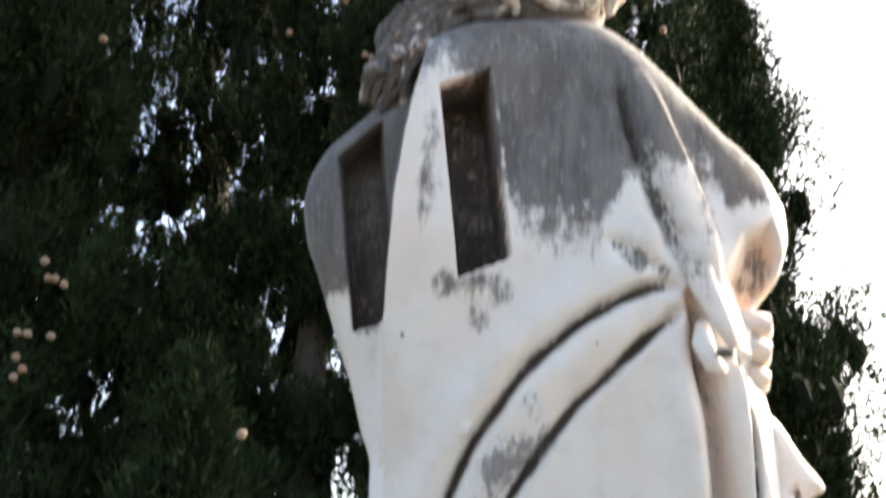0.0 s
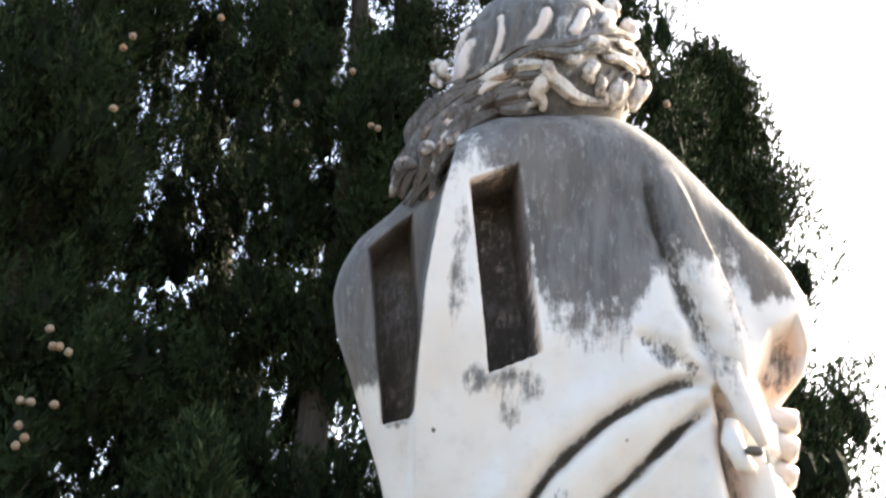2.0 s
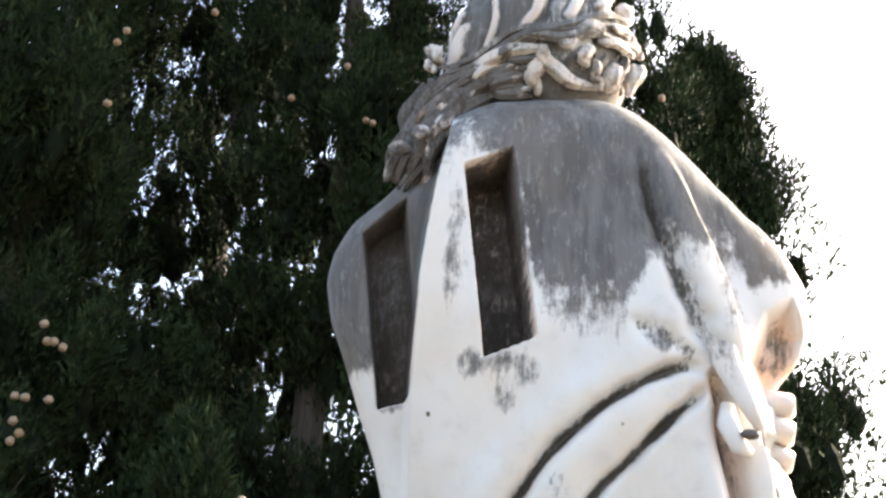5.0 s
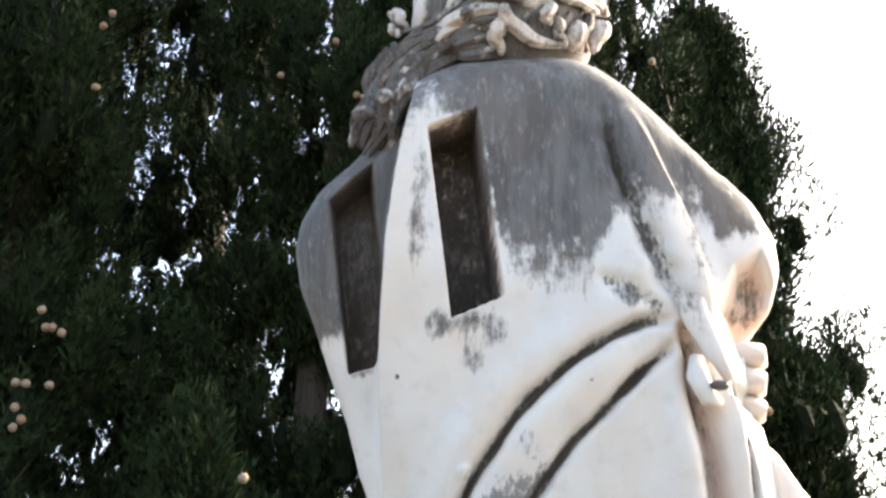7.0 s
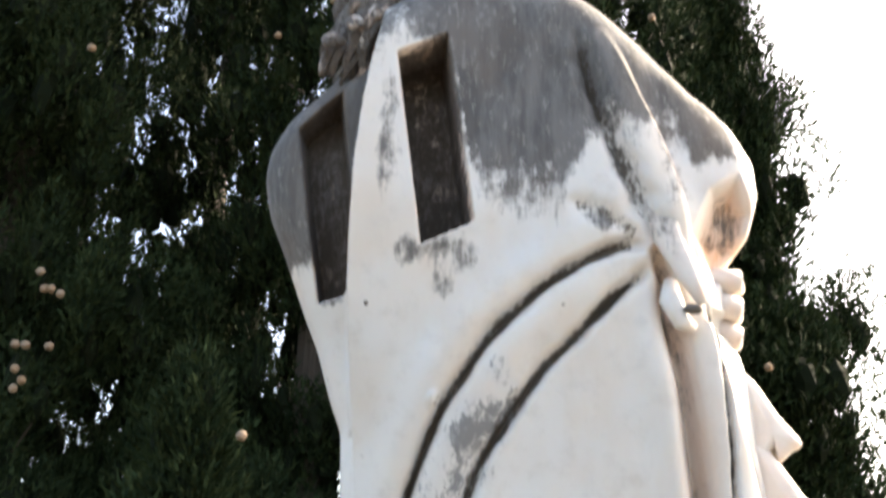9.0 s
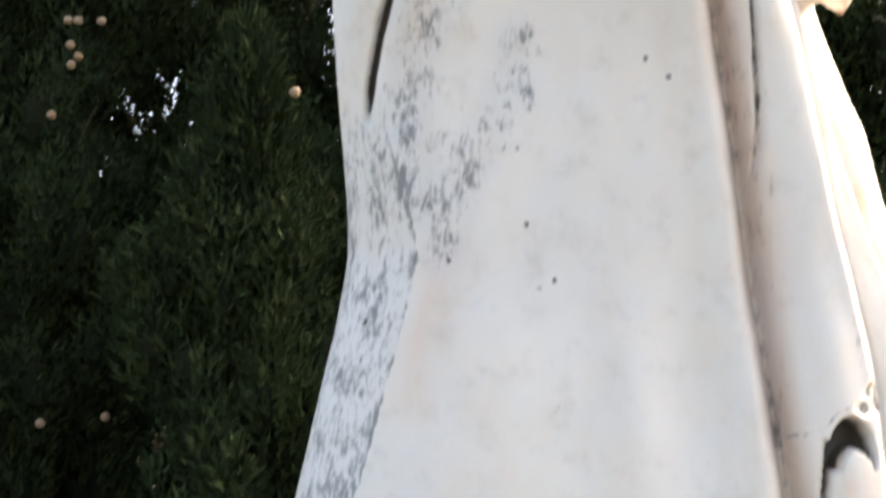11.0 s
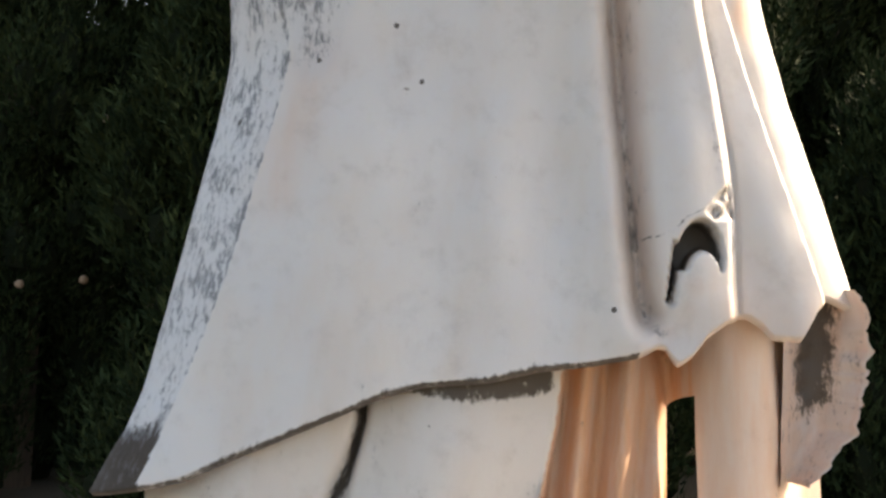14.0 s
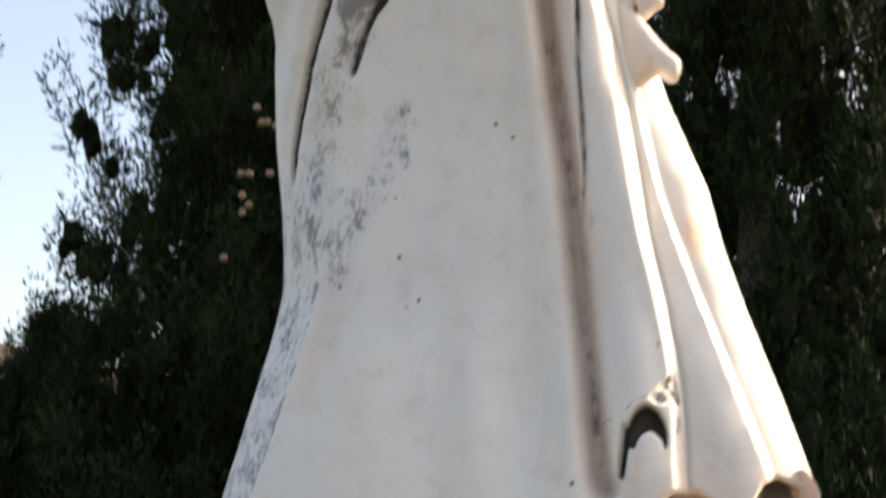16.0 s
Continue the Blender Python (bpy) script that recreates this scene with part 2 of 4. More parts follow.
class Stone:
    """Collects the pieces of the one statue mesh with their weathering and painted light and shade."""

    KEYS = ("grime_shade", "speck", "crevice", "rust")

    def __init__(self):
        self.v, self.f, self.a, self.count = [], [], {k: [] for k in self.KEYS}, 0

    def add(self, verts, faces, **wear_shade):
        verts = np.asarray(verts, float)
        self.f += [tuple(i + self.count for i in f) for f in faces]
        self.v.append(verts)
        for k in self.KEYS:
            self.a[k].append(np.broadcast_to(np.asarray(wear_shade.get(k, 0.0), float).ravel(), len(verts)))
        self.count += len(verts)

    def sheet(self, x, y, z, drop=None, **wear_shade):
        """A grid of places; faces where drop is true are left out."""
        r, c = x.shape
        idx = np.arange(r * c).reshape(r, c)
        q = np.stack([idx[:-1, :-1], idx[:-1, 1:], idx[1:, 1:], idx[1:, :-1]], -1).reshape(-1, 4)
        if drop is not None:
            q = q[~drop[:-1, :-1].ravel()]
        self.add(np.stack([x, y, z], -1).reshape(-1, 3), q.tolist(), **{k: np.broadcast_to(w, x.shape) for k, w in wear_shade.items()})

    def tube(self, pts, radii, sides=8, flat=1.0, ridged=0.0, **wear_shade):
        """A tapered strand through pts with rounded ends."""
        pts = [Vector(p) for p in pts]
        verts, faces = [], []
        n = len(pts)
        for i, p in enumerate(pts):
            way = (pts[min(i + 1, n - 1)] - pts[max(i - 1, 0)]).normalized()
            a = way.cross(Vector((0, 1, 0.01))).normalized()
            b = way.cross(a).normalized()
            for k in range(sides):
                t = 2 * math.pi * k / sides
                r = float(radii[i]) * (1 + ridged * math.cos(5 * t + 2.5 * i / n))
                verts.append(p + r * (math.cos(t) * a + flat * math.sin(t) * b))
        for i in range(n - 1):
            for k in range(sides):
                m = (k + 1) % sides
                faces.append((i * sides + k, i * sides + m, (i + 1) * sides + m, (i + 1) * sides + k))
        faces.append(tuple(range(sides - 1, -1, -1)))
        faces.append(tuple((n - 1) * sides + k for k in range(sides)))
        self.add([tuple(v) for v in verts], faces, **wear_shade)

    def ball(self, m, seg=24, shape=None, **wear_shade):
        """A sphere under the matrix m, its unit places first changed by shape."""
        verts, faces = [], []
        for j in range(seg + 1):
            th = math.pi * j / seg
            for i in range(2 * seg):
                ph = math.pi * i / seg
                verts.append((math.sin(th) * math.cos(ph), math.sin(th) * math.sin(ph), math.cos(th)))
        w = 2 * seg
        for j in range(seg):
            for i in range(w):
                k = (i + 1) % w
                faces.append((j * w + i, (j + 1) * w + i, (j + 1) * w + k, j * w + k))
        if shape:
            verts = [shape(Vector(v)) for v in verts]
        self.add([tuple(m @ Vector(v)) for v in verts], faces, **wear_shade)

    def build(self, name, material):
        ob = mesh_object(name, np.concatenate(self.v).tolist(), self.f, material)
        for k in self.KEYS:
            at = ob.data.attributes.new(k, "FLOAT", "POINT")
            at.data.foreach_set("value", np.concatenate(self.a[k]).astype(np.float32))
        return ob


# cloak plan: half outlines by height, carved lines as (x, z), all in metres
CLOAK_LEFT = curve_of([(1.10, -0.365), (1.19, -0.320), (1.25, -0.289), (1.28, -0.271), (1.33, -0.252), (1.385, -0.241), (1.47, -0.223), (1.57, -0.203), (1.65, -0.186), (1.74, -0.172),
    (1.80, -0.173), (1.90, -0.181), (2.07, -0.191), (2.17, -0.196), (2.21, -0.212), (2.28, -0.233), (2.33, -0.254), (2.41, -0.285),
    (2.47, -0.310), (2.53, -0.322), (2.57, -0.318), (2.63, -0.298), (2.69, -0.259), (2.75, -0.235), (2.90, -0.17)], 0.035)
CLOAK_RIGHT = curve_of([(1.30, 0.63), (1.44, 0.617), (1.58, 0.575), (1.70, 0.535), (1.80, 0.505), (1.89, 0.486), (2.04, 0.428), (2.15, 0.395),
    (2.28, 0.360), (2.34, 0.332), (2.40, 0.332), (2.455, 0.372), (2.518, 0.390), (2.563, 0.388), (2.617, 0.364), (2.67, 0.322),
    (2.743, 0.266), (2.83, 0.205), (2.90, 0.155)], 0.03)
CLOAK_TOP = curve_of([(-0.40, 2.64), (-0.26, 2.71), (-0.203, 2.76), (-0.148, 2.82), (-0.088, 2.85), (0.0, 2.868), (0.08, 2.878), (0.13, 2.868),
    (0.18, 2.84), (0.30, 2.75)], 0.03)
CLOAK_HEM = curve_of([(-0.40, 1.185), (-0.295, 1.207), (-0.237, 1.222), (-0.178, 1.237), (-0.114, 1.267), (-0.03, 1.305), (0.047, 1.340),
    (0.092, 1.353), (0.162, 1.360), (0.22, 1.374), (0.284, 1.383), (0.328, 1.393), (0.350, 1.404), (0.360, 1.403), (0.370, 1.384), (0.387, 1.396), (0.403, 1.418),
    (0.426, 1.434), (0.456, 1.439), (0.473, 1.429), (0.486, 1.415), (0.518, 1.414), (0.540, 1.450), (0.56, 1.462), (0.62, 1.440)], 0.010)
BACK_Y = curve_of([(1.1, -0.03), (1.4, 0.01), (1.7, 0.045), (1.95, 0.045), (2.2, 0.01), (2.45, -0.02), (2.7, 0.0), (2.9, 0.02)], 0.1)
RIDGE = line_curve([(-0.155, 2.80), (-0.160, 2.728), (-0.175, 2.633), (-0.187, 2.508), (-0.190, 2.375), (-0.187, 2.296), (-0.178, 2.163)])
DIAG = line_curve([(0.118, 2.740), (0.126, 2.700), (0.144, 2.617), (0.182, 2.506), (0.208, 2.440), (0.222, 2.401)])
ROLL = line_curve([(0.135, 2.79), (0.170, 2.712), (0.224, 2.579), (0.253, 2.478), (0.268, 2.380), (0.277, 2.321)])
ARC_HIGH = line_curve([(0.215, 2.400), (0.164, 2.397), (0.102, 2.363), (0.049, 2.321), (0.003, 2.275), (-0.031, 2.225), (-0.062, 2.176),
    (-0.087, 2.116), (-0.105, 2.059), (-0.123, 1.996), (-0.136, 1.927), (-0.139, 1.880)])
ARC_LOW = line_curve([(0.215, 2.380), (0.155, 2.323), (0.109, 2.274), (0.060, 2.222), (0.015, 2.155), (-0.018, 2.097), (-0.037, 2.033)])
CREASE = line_curve([(0.095, 2.460), (0.149, 2.436), (0.217, 2.402)])
SIDE_CUT = line_curve([(0.218, 2.405), (0.232, 2.365), (0.234, 2.315), (0.246, 2.255), (0.254, 2.210), (0.264, 2.112), (0.277, 1.993), (0.290, 1.899),
    (0.300, 1.800), (0.310, 1.693), (0.320, 1.60), (0.330, 1.50), (0.338, 1.444), (0.352, 1.417)])
SEAM = line_curve([(0.285, 2.34), (0.295, 2.301), (0.302, 2.263), (0.309, 2.153), (0.310, 2.045), (0.314, 1.955), (0.316, 1.860), (0.305, 1.79)])
BAND_EDGE = line_curve([(0.292, 2.33), (0.297, 2.306), (0.323, 2.216), (0.360, 2.050), (0.382, 1.905), (0.398, 1.786), (0.420, 1.680), (0.437, 1.562), (0.440, 1.40)])
FRONT_EDGE = line_curve([(0.330, 2.27), (0.375, 2.06), (0.405, 1.90), (0.431, 1.802), (0.490, 1.625), (0.545, 1.460), (0.552, 1.40)])
FLANK = line_curve([(-0.125, 1.92), (-0.100, 1.83), (-0.078, 1.745), (-0.085, 1.68), (-0.107, 1.591), (-0.140, 1.467), (-0.179, 1.355), (-0.230, 1.225)])
SLOT_RIGHT = ((-0.134, 2.676), (-0.066, 2.712), (-0.027, 2.421), (-0.094, 2.388))
SLOT_LEFT = ((-0.273, 2.594), (-0.215, 2.650), (-0.170, 2.345), (-0.231, 2.335))


def inside(x, z, quad):
    """How far a place lies inside a clockwise quad (negative outside)."""
    d = np.full(x.shape, 9.0)
    for (ax, az), (bx, bz) in zip(quad, quad[1:] + quad[:1]):
        nx, nz = bz - az, -(bx - ax)
        d = np.minimum(d, ((x - ax) * nx + (z - az) * nz) / math.hypot(nx, nz))
    return d


def inside_soft(x, z, shape, soft=0.012):
    return smooth(-soft, soft, inside(x, z, shape))


def cloak(stone):
    cols, rows = 300, 520
    s = np.linspace(0, 1, cols)[None, :] * np.ones((rows, 1))
    k = np.linspace(0, 1, rows)[:, None] * np.ones((1, cols))
    z = 1.3 + 1.5 * k
    for _ in range(8):
        x = CLOAK_LEFT(z) + s * (CLOAK_RIGHT(z) - CLOAK_LEFT(z))
        z = 0.4 * z + 0.6 * (CLOAK_HEM(x) + k * (CLOAK_TOP(x) - CLOAK_HEM(x)))
    x = CLOAK_LEFT(z) + s * (CLOAK_RIGHT(z) - CLOAK_LEFT(z))
    c = np.abs(2 * s - 1)
    bend = 2.6 + 3.0 * smooth(0.5, 0.65, s) * smooth(2.1, 1.9, z)
    y = BACK_Y(z) + 0.115 * (1 - (1 - np.minimum(c, 0.9999) ** bend) ** (1 / 2.2))
    up = np.clip((z - (CLOAK_TOP(x) - 0.13)) / 0.13, 0, 0.999)
    y += 0.13 * (1 - np.sqrt(1 - up**2.2))
    dirt_shade, grime_shade, speck, rust = (np.zeros(x.shape) for _ in range(4))

    def groove(pts, wide, deep, grow=0.0, fade=0.1, soil=0.95, rough=0.22):
        nonlocal y, dirt_shade
        d, side, along = near_line(x, z, pts)
        ends = smooth(0, fade, along) * smooth(0, fade, 1 - along) if fade else 1.0
        w = wide * (1 + grow * along) * (1 - rough * 0.4 + rough * wobble(x, z, 90, 40))
        y = y + deep * np.exp(-((d / w) ** 2)) * ends
        dirt_shade = np.maximum(dirt_shade, soil * (1.02 + 0.2 * wobble(x, z, 60, 41)) * np.exp(-((d / (w * 1.05)) ** 2)) * np.maximum(ends, 0.35 * (d < w)))
        return d, side, along

    # raised middle panel over the left half of the back
    d, side, along = near_line(x, z, RIDGE)
    live = smooth(2.02, 2.30, z)
    y += live * np.where(side > 0, -0.040 * np.exp(-d / 0.10), 0.030 * np.exp(-d / 0.16) * smooth(0, 0.008, d))
    grime_left = np.where(side <= 0, 1.0, 0.0)
    # two sockets cut for wings, coloured darker and browner inside
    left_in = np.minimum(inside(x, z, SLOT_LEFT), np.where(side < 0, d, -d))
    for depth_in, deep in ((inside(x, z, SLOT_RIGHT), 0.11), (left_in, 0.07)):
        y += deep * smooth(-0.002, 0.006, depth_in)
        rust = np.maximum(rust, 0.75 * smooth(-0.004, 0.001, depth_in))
        dirt_shade = np.maximum(dirt_shade, 0.62 * smooth(-0.002, 0.003, depth_in))
        grime_shade = np.maximum(grime_shade, 0.75 * smooth(-0.004, 0.001, depth_in))
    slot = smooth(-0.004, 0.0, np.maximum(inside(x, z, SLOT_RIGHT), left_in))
    # shoulder fold and rolled edge down to the knot
    d, side, along = groove(DIAG, 0.011, 0.024, 0.8, 0.35, 0.7)
    y += np.where(side > 0, -0.009, 0.0) * np.exp(-((d - 0.035) / 0.035) ** 2) * smooth(0.0, 0.25, along)
    d, side, along = near_line(x, z, ROLL)
    y += np.where(side > 0, 0.015, 0.0) * np.exp(-d / 0.10) * smooth(0.0, 0.012, d) * smooth(0.1, 0.4, along) * (z > 2.30)
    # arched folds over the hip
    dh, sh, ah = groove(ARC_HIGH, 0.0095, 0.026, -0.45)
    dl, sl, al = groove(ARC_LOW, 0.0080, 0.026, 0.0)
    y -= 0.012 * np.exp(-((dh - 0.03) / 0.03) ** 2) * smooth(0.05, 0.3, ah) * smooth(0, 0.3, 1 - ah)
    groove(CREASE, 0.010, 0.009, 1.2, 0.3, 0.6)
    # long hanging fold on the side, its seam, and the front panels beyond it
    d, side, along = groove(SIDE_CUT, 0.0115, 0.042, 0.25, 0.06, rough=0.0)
    # soft brown-grey shading of the fold painted along the cut
    dirt_shade = np.where((d < 0.03), dirt_shade * 0.30, dirt_shade)
    grime_shade = np.maximum(grime_shade, 0.44 * np.exp(-((d / 0.014) ** 2)))
    inner = np.where(side > 0, 1.0, 0.0) * np.exp(-((d / 0.030) ** 2)) * smooth(1.50, 1.75, z) * smooth(2.40, 2.30, z)
    rust = np.maximum(rust, 0.42 * inner)
    grime_shade = np.maximum(grime_shade, 0.36 * inner)
    rust = np.maximum(rust, 0.35 * np.exp(-((d / 0.022) ** 2)))
    roll = np.where(side > 0, 1.0, 0.0) * smooth(0.0, 0.15, along)
    y -= 0.024 * np.exp(-((d - 0.055) / 0.045) ** 2) * roll
    y -= 0.016 * np.exp(-((d - 0.03) / 0.03) ** 2) * (1 - roll) * smooth(0.1, 0.3, along)
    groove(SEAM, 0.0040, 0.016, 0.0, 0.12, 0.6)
    d, side, along = near_line(x, z, BAND_EDGE)
    y += np.where(side > 0, 0.036 * smooth(0, 0.007, d), 0.0) * smooth(0.0, 0.15, along) * np.exp(-d / 0.5)
    y += 0.02 * np.exp(-((d / 0.006) ** 2)) * smooth(0.1, 0.2, along)
    d, side, along = near_line(x, z, FRONT_EDGE)
    beyond = np.where(side > 0, 1.0, 0.0)
    y += beyond * 0.032 * smooth(0, 0.010, d) * smooth(0.0, 0.3, along)
    y -= (1 - beyond) * 0.009 * np.exp(-((d - 0.035) / 0.03) ** 2) * smooth(0.2, 0.5, along)
    # hollow of the sleeve behind its thin turned rim, coloured browner and darker
    hollow = inside_soft(x, z, ((0.288, 2.430), (0.315, 2.490), (0.345, 2.512), (0.360, 2.480), (0.350, 2.430), (0.312, 2.385)), 0.018)
    y += 0.045 * hollow
    rust = np.maximum(rust, 0.95 * hollow)
    grime_shade = np.maximum(grime_shade, 0.62 * hollow * smooth(2.39, 2.45, z))
    dirt_shade = np.maximum(dirt_shade, 0.24 * hollow)
    # flat flank on the far left and soft hollows of the cloth
    d, side, along = near_line(x, z, FLANK)
    flank = np.where(side < 0, 1.0, 0.0) * smooth(1.98, 1.86, z)
    y += flank * np.minimum(d, 0.12) * 0.30
    y += 0.004 * wobble(x, z * 0.35, 16, 3) + 0.0012 * wobble(x, z, 60, 4)
    y += 0.016 * np.exp(-(((x - 0.24) / 0.05) ** 2 + ((z - 1.58) / 0.14) ** 2)) - 0.010 * np.exp(-(((x - 0.17) / 0.04) ** 2 + ((z - 1.52) / 0.15) ** 2))
    # small stone plug beside the upper arch
    b = np.exp(-((np.hypot(x + 0.071, z - 2.185) / 0.011) ** 4))
    y -= 0.006 * b
    dirt_shade = np.maximum(dirt_shade, 0.45 * b)
    # broken hollow end of the side fold
    # an arch-shaped cavity painted dark as a shaded hollow, its pale tongue left standing, and a torn upper rim
    arch = 1 - np.hypot((x - 0.396) / 0.027, (z - 1.500) / 0.044)
    leg = inside(x, z, ((0.366, 1.515), (0.380, 1.520), (0.368, 1.450), (0.358, 1.445)))
    tongue = 1 - np.hypot((x - 0.400) / 0.024, (z - 1.462) / 0.050)
    cave = np.maximum(smooth(0.0, 0.16, arch) * (z > 1.485), smooth(0.0, 0.004, leg)) * (1 - smooth(0.0, 0.12, tongue))
    y += 0.050 * cave
    dirt_shade = np.maximum(dirt_shade, 1.1 * cave)
    rust = np.maximum(rust, 0.40 * np.exp(-((np.hypot((x - 0.390) / 0.012, (z - 1.468) / 0.014)) ** 2)))
    torn = inside(x, z, ((0.398, 1.552), (0.432, 1.592), (0.440, 1.545), (0.410, 1.541)))
    y += 0.008 * smooth(0, 0.004, torn) + 0.004 * smooth(0, 0.004, torn) * wobble(x, z, 300, 12)
    dirt_shade = np.maximum(dirt_shade, 0.55 * smooth(-0.003, 0.003, torn))
    speck = np.maximum(speck, 0.8 * np.exp(-((np.hypot((x - 0.434) / 0.007, (z - 1.52) / 0.045)) ** 4)))
    crack = near_line(x, z, [(0.333, 1.520), (0.352, 1.524), (0.366, 1.530), (0.380, 1.545), (0.402, 1.556)])[0]
    dirt_shade = np.maximum(dirt_shade, 0.75 * np.exp(-((crack / 0.0018) ** 2)))
    speck = np.maximum(speck, 0.55 * np.exp(-((np.hypot((x - 0.418) / 0.012, (z - 1.66) / 0.10)) ** 4)))
    # weathering
    edge = 0.03 * wobble(x, z, 22, 9)
    gz = curve_of([(-0.40, 2.36), (-0.30, 2.38), (-0.235, 2.44), (-0.20, 2.72), (-0.13, 2.72), (-0.085, 2.66), (-0.055, 2.52), (0.0, 2.47), (0.08, 2.49),
        (0.12, 2.57), (0.17, 2.59), (0.21, 2.61), (0.26, 2.61), (0.30, 2.62), (0.34, 2.66), (0.40, 2.70)], 0.02)
    grime_shade = np.maximum(grime_shade, smooth(-0.15, 0.10, z + edge - gz(x)) * 0.95)
    grime_shade = np.maximum(grime_shade, 0.50 * smooth(2.36, 2.5, z) * np.exp(-(((x + 0.14) / 0.025) ** 2)))
    grime_shade = np.maximum(grime_shade, grime_left * smooth(2.36, 2.40, z) * np.where(x < -0.22, 0.80, 0.92))
    dirt_shade = np.maximum(dirt_shade, grime_left * 0.30 * smooth(2.40, 2.50, z) * smooth(-0.29, -0.25, x))
    grime_shade *= np.where((inside(x, z, SLOT_RIGHT) < 0.0) & (inside(x, z, SLOT_RIGHT) > -0.008), 0.72, 1.0)
    patch = np.exp(-((np.hypot((x + 0.055) / 0.045, (z - 2.375) / 0.03)) ** 4)) + np.exp(-((np.hypot((x + 0.062) / 0.018, (z - 2.335) / 0.03)) ** 4))
    patch += np.exp(-((np.hypot((x + 0.115) / 0.018, (z - 2.375) / 0.03)) ** 4)) + np.exp(-((np.hypot((x + 0.145) / 0.012, (z - 2.53) / 0.05)) ** 4))
    patch += np.exp(-((np.hypot((x + 0.215) / 0.03, (z - 2.335) / 0.012)) ** 4)) + np.exp(-((np.hypot((x - 0.14) / 0.035, (z - 2.43) / 0.02)) ** 4))
    grime_shade = np.maximum(grime_shade, 0.58 * np.minimum(patch, 1) * (1 - slot))
    roll_d = near_line(x, z, ROLL)[0]
    grime_shade = np.maximum(grime_shade, 0.50 * np.exp(-((roll_d / 0.035) ** 2)) * smooth(2.40, 2.5, z))
    speck = np.maximum(speck, flank * 0.72 * smooth(1.22, 1.3, z))
    grime_shade = np.maximum(grime_shade, 0.85 * inside_soft(x, z, ((0.235, 2.63), (0.275, 2.70), (0.362, 2.605), (0.352, 2.555), (0.275, 2.520)), 0.03))
    lane = near_line(x, z, [(-0.02, 2.16), (-0.06, 2.05), (-0.09, 1.92), (-0.09, 1.80)])[0]
    lane2 = near_line(x, z, [(0.04, 1.98), (0.02, 1.90), (-0.02, 1.80), (-0.05, 1.72)])[0]
    lane3 = near_line(x, z, [(0.01, 2.23), (0.03, 2.19), (-0.02, 2.15)])[0]
    speck = np.maximum(speck, 0.80 * np.exp(-((lane / 0.045) ** 2)) + 0.74 * np.exp(-((lane2 / 0.034) ** 2)) + 0.72 * np.exp(-((lane3 / 0.02) ** 2)))
    speck = np.maximum(speck, 0.75 * np.exp(-((np.hypot((x - 0.053) / 0.010, (z - 1.91) / 0.022)) ** 4)))
    speck = np.maximum(speck, 0.5 * np.exp(-((np.hypot((x + 0.12) / 0.01, (z - 2.13) / 0.03)) ** 2)))
    grime_shade = np.maximum(grime_shade, flank * 0.95 * smooth(1.32, 1.26, z))
    dirt_shade = np.maximum(dirt_shade, flank * 0.72 * smooth(1.33, 1.26, z))
    speck = np.maximum(speck, flank * 0.98 * np.exp(-((near_line(x, z, FLANK)[0] / 0.010) ** 2)) * smooth(1.3, 1.36, z))
    hem = z - CLOAK_HEM(x)
    dirt_shade = np.maximum(dirt_shade, np.where(x < 0.33, 0.8, 0.15) * np.exp(-hem / (0.005 + 0.004 * np.clip(wobble(x, 0 * z, 40, 14), -0.8, 1.2))))
    speck = np.maximum(speck, 0.42 * np.exp(-((np.hypot((x - 0.04) / 0.05, (hem - 0.02) / 0.02)) ** 2)))
    rust = np.maximum(rust, 0.28 * np.exp(-((near_line(x, z, [(-0.04, 1.72), (-0.075, 1.62), (-0.085, 1.56)])[0] / 0.03) ** 2)))
    # warm bounced light tinted in at the right hem, brown tint by the sleeve
    rust = np.maximum(rust, 0.30 * smooth(0.30, 0.36, x) * np.exp(-hem / 0.06) + 0.25 * smooth(0.27, 0.34, x) * smooth(2.36, 2.46, z) * smooth(2.56, 2.50, z))
    for px, pz in ((0.081, 1.695), (0.301, 1.440), (-0.039, 1.719), (-0.140, 1.652), (0.189, 1.953), (-0.163, 2.307), (0.05, 1.76), (0.215, 1.93)):
        dirt_shade = np.maximum(dirt_shade, 1.2 * np.exp(-((np.hypot(x - px, z - pz) / 0.0035) ** 4)))
    rust = np.maximum(rust, 0.7 * np.exp(-((np.hypot((x - 0.470) / 0.022, (z - 1.80) / 0.035)) ** 4)))
    wear_shade = {"grime_shade": grime_shade, "speck": speck, "crevice": dirt_shade, "rust": rust}
    # thick lower edge: the sheet turns in under the hem
    low = lambda a, n: np.repeat(a[:1], n, 0)  # noqa: E731
    tx = np.concatenate([low(x, 4) + np.array([[0.10], [0.05], [0.0], [0.0]]) * (0.15 - low(x, 4)), x])
    ty = np.concatenate([low(y, 4) + np.array([[0.06], [0.045], [0.03], [0.012]]), y])
    tz = np.concatenate([low(z, 4) + np.array([[0.03], [0.015], [-0.002], [-0.006]]), z])
    wear_shade = {q: np.concatenate([low(w, 4), w]) for q, w in wear_shade.items()}
    stone.sheet(tx, ty, tz, **wear_shade)
    # front of the figure, unseen, closes the body
    f = np.linspace(0, 1, 24)[None, :] * np.ones((rows, 1))
    fx = x[:, -1:] + f * (x[:, :1] - x[:, -1:])
    fy = y[:, -1:] + f * (y[:, :1] - y[:, -1:]) + 0.20 * np.sin(math.pi * f)
    fz = z[:, -1:] + f * (z[:, :1] - z[:, -1:])
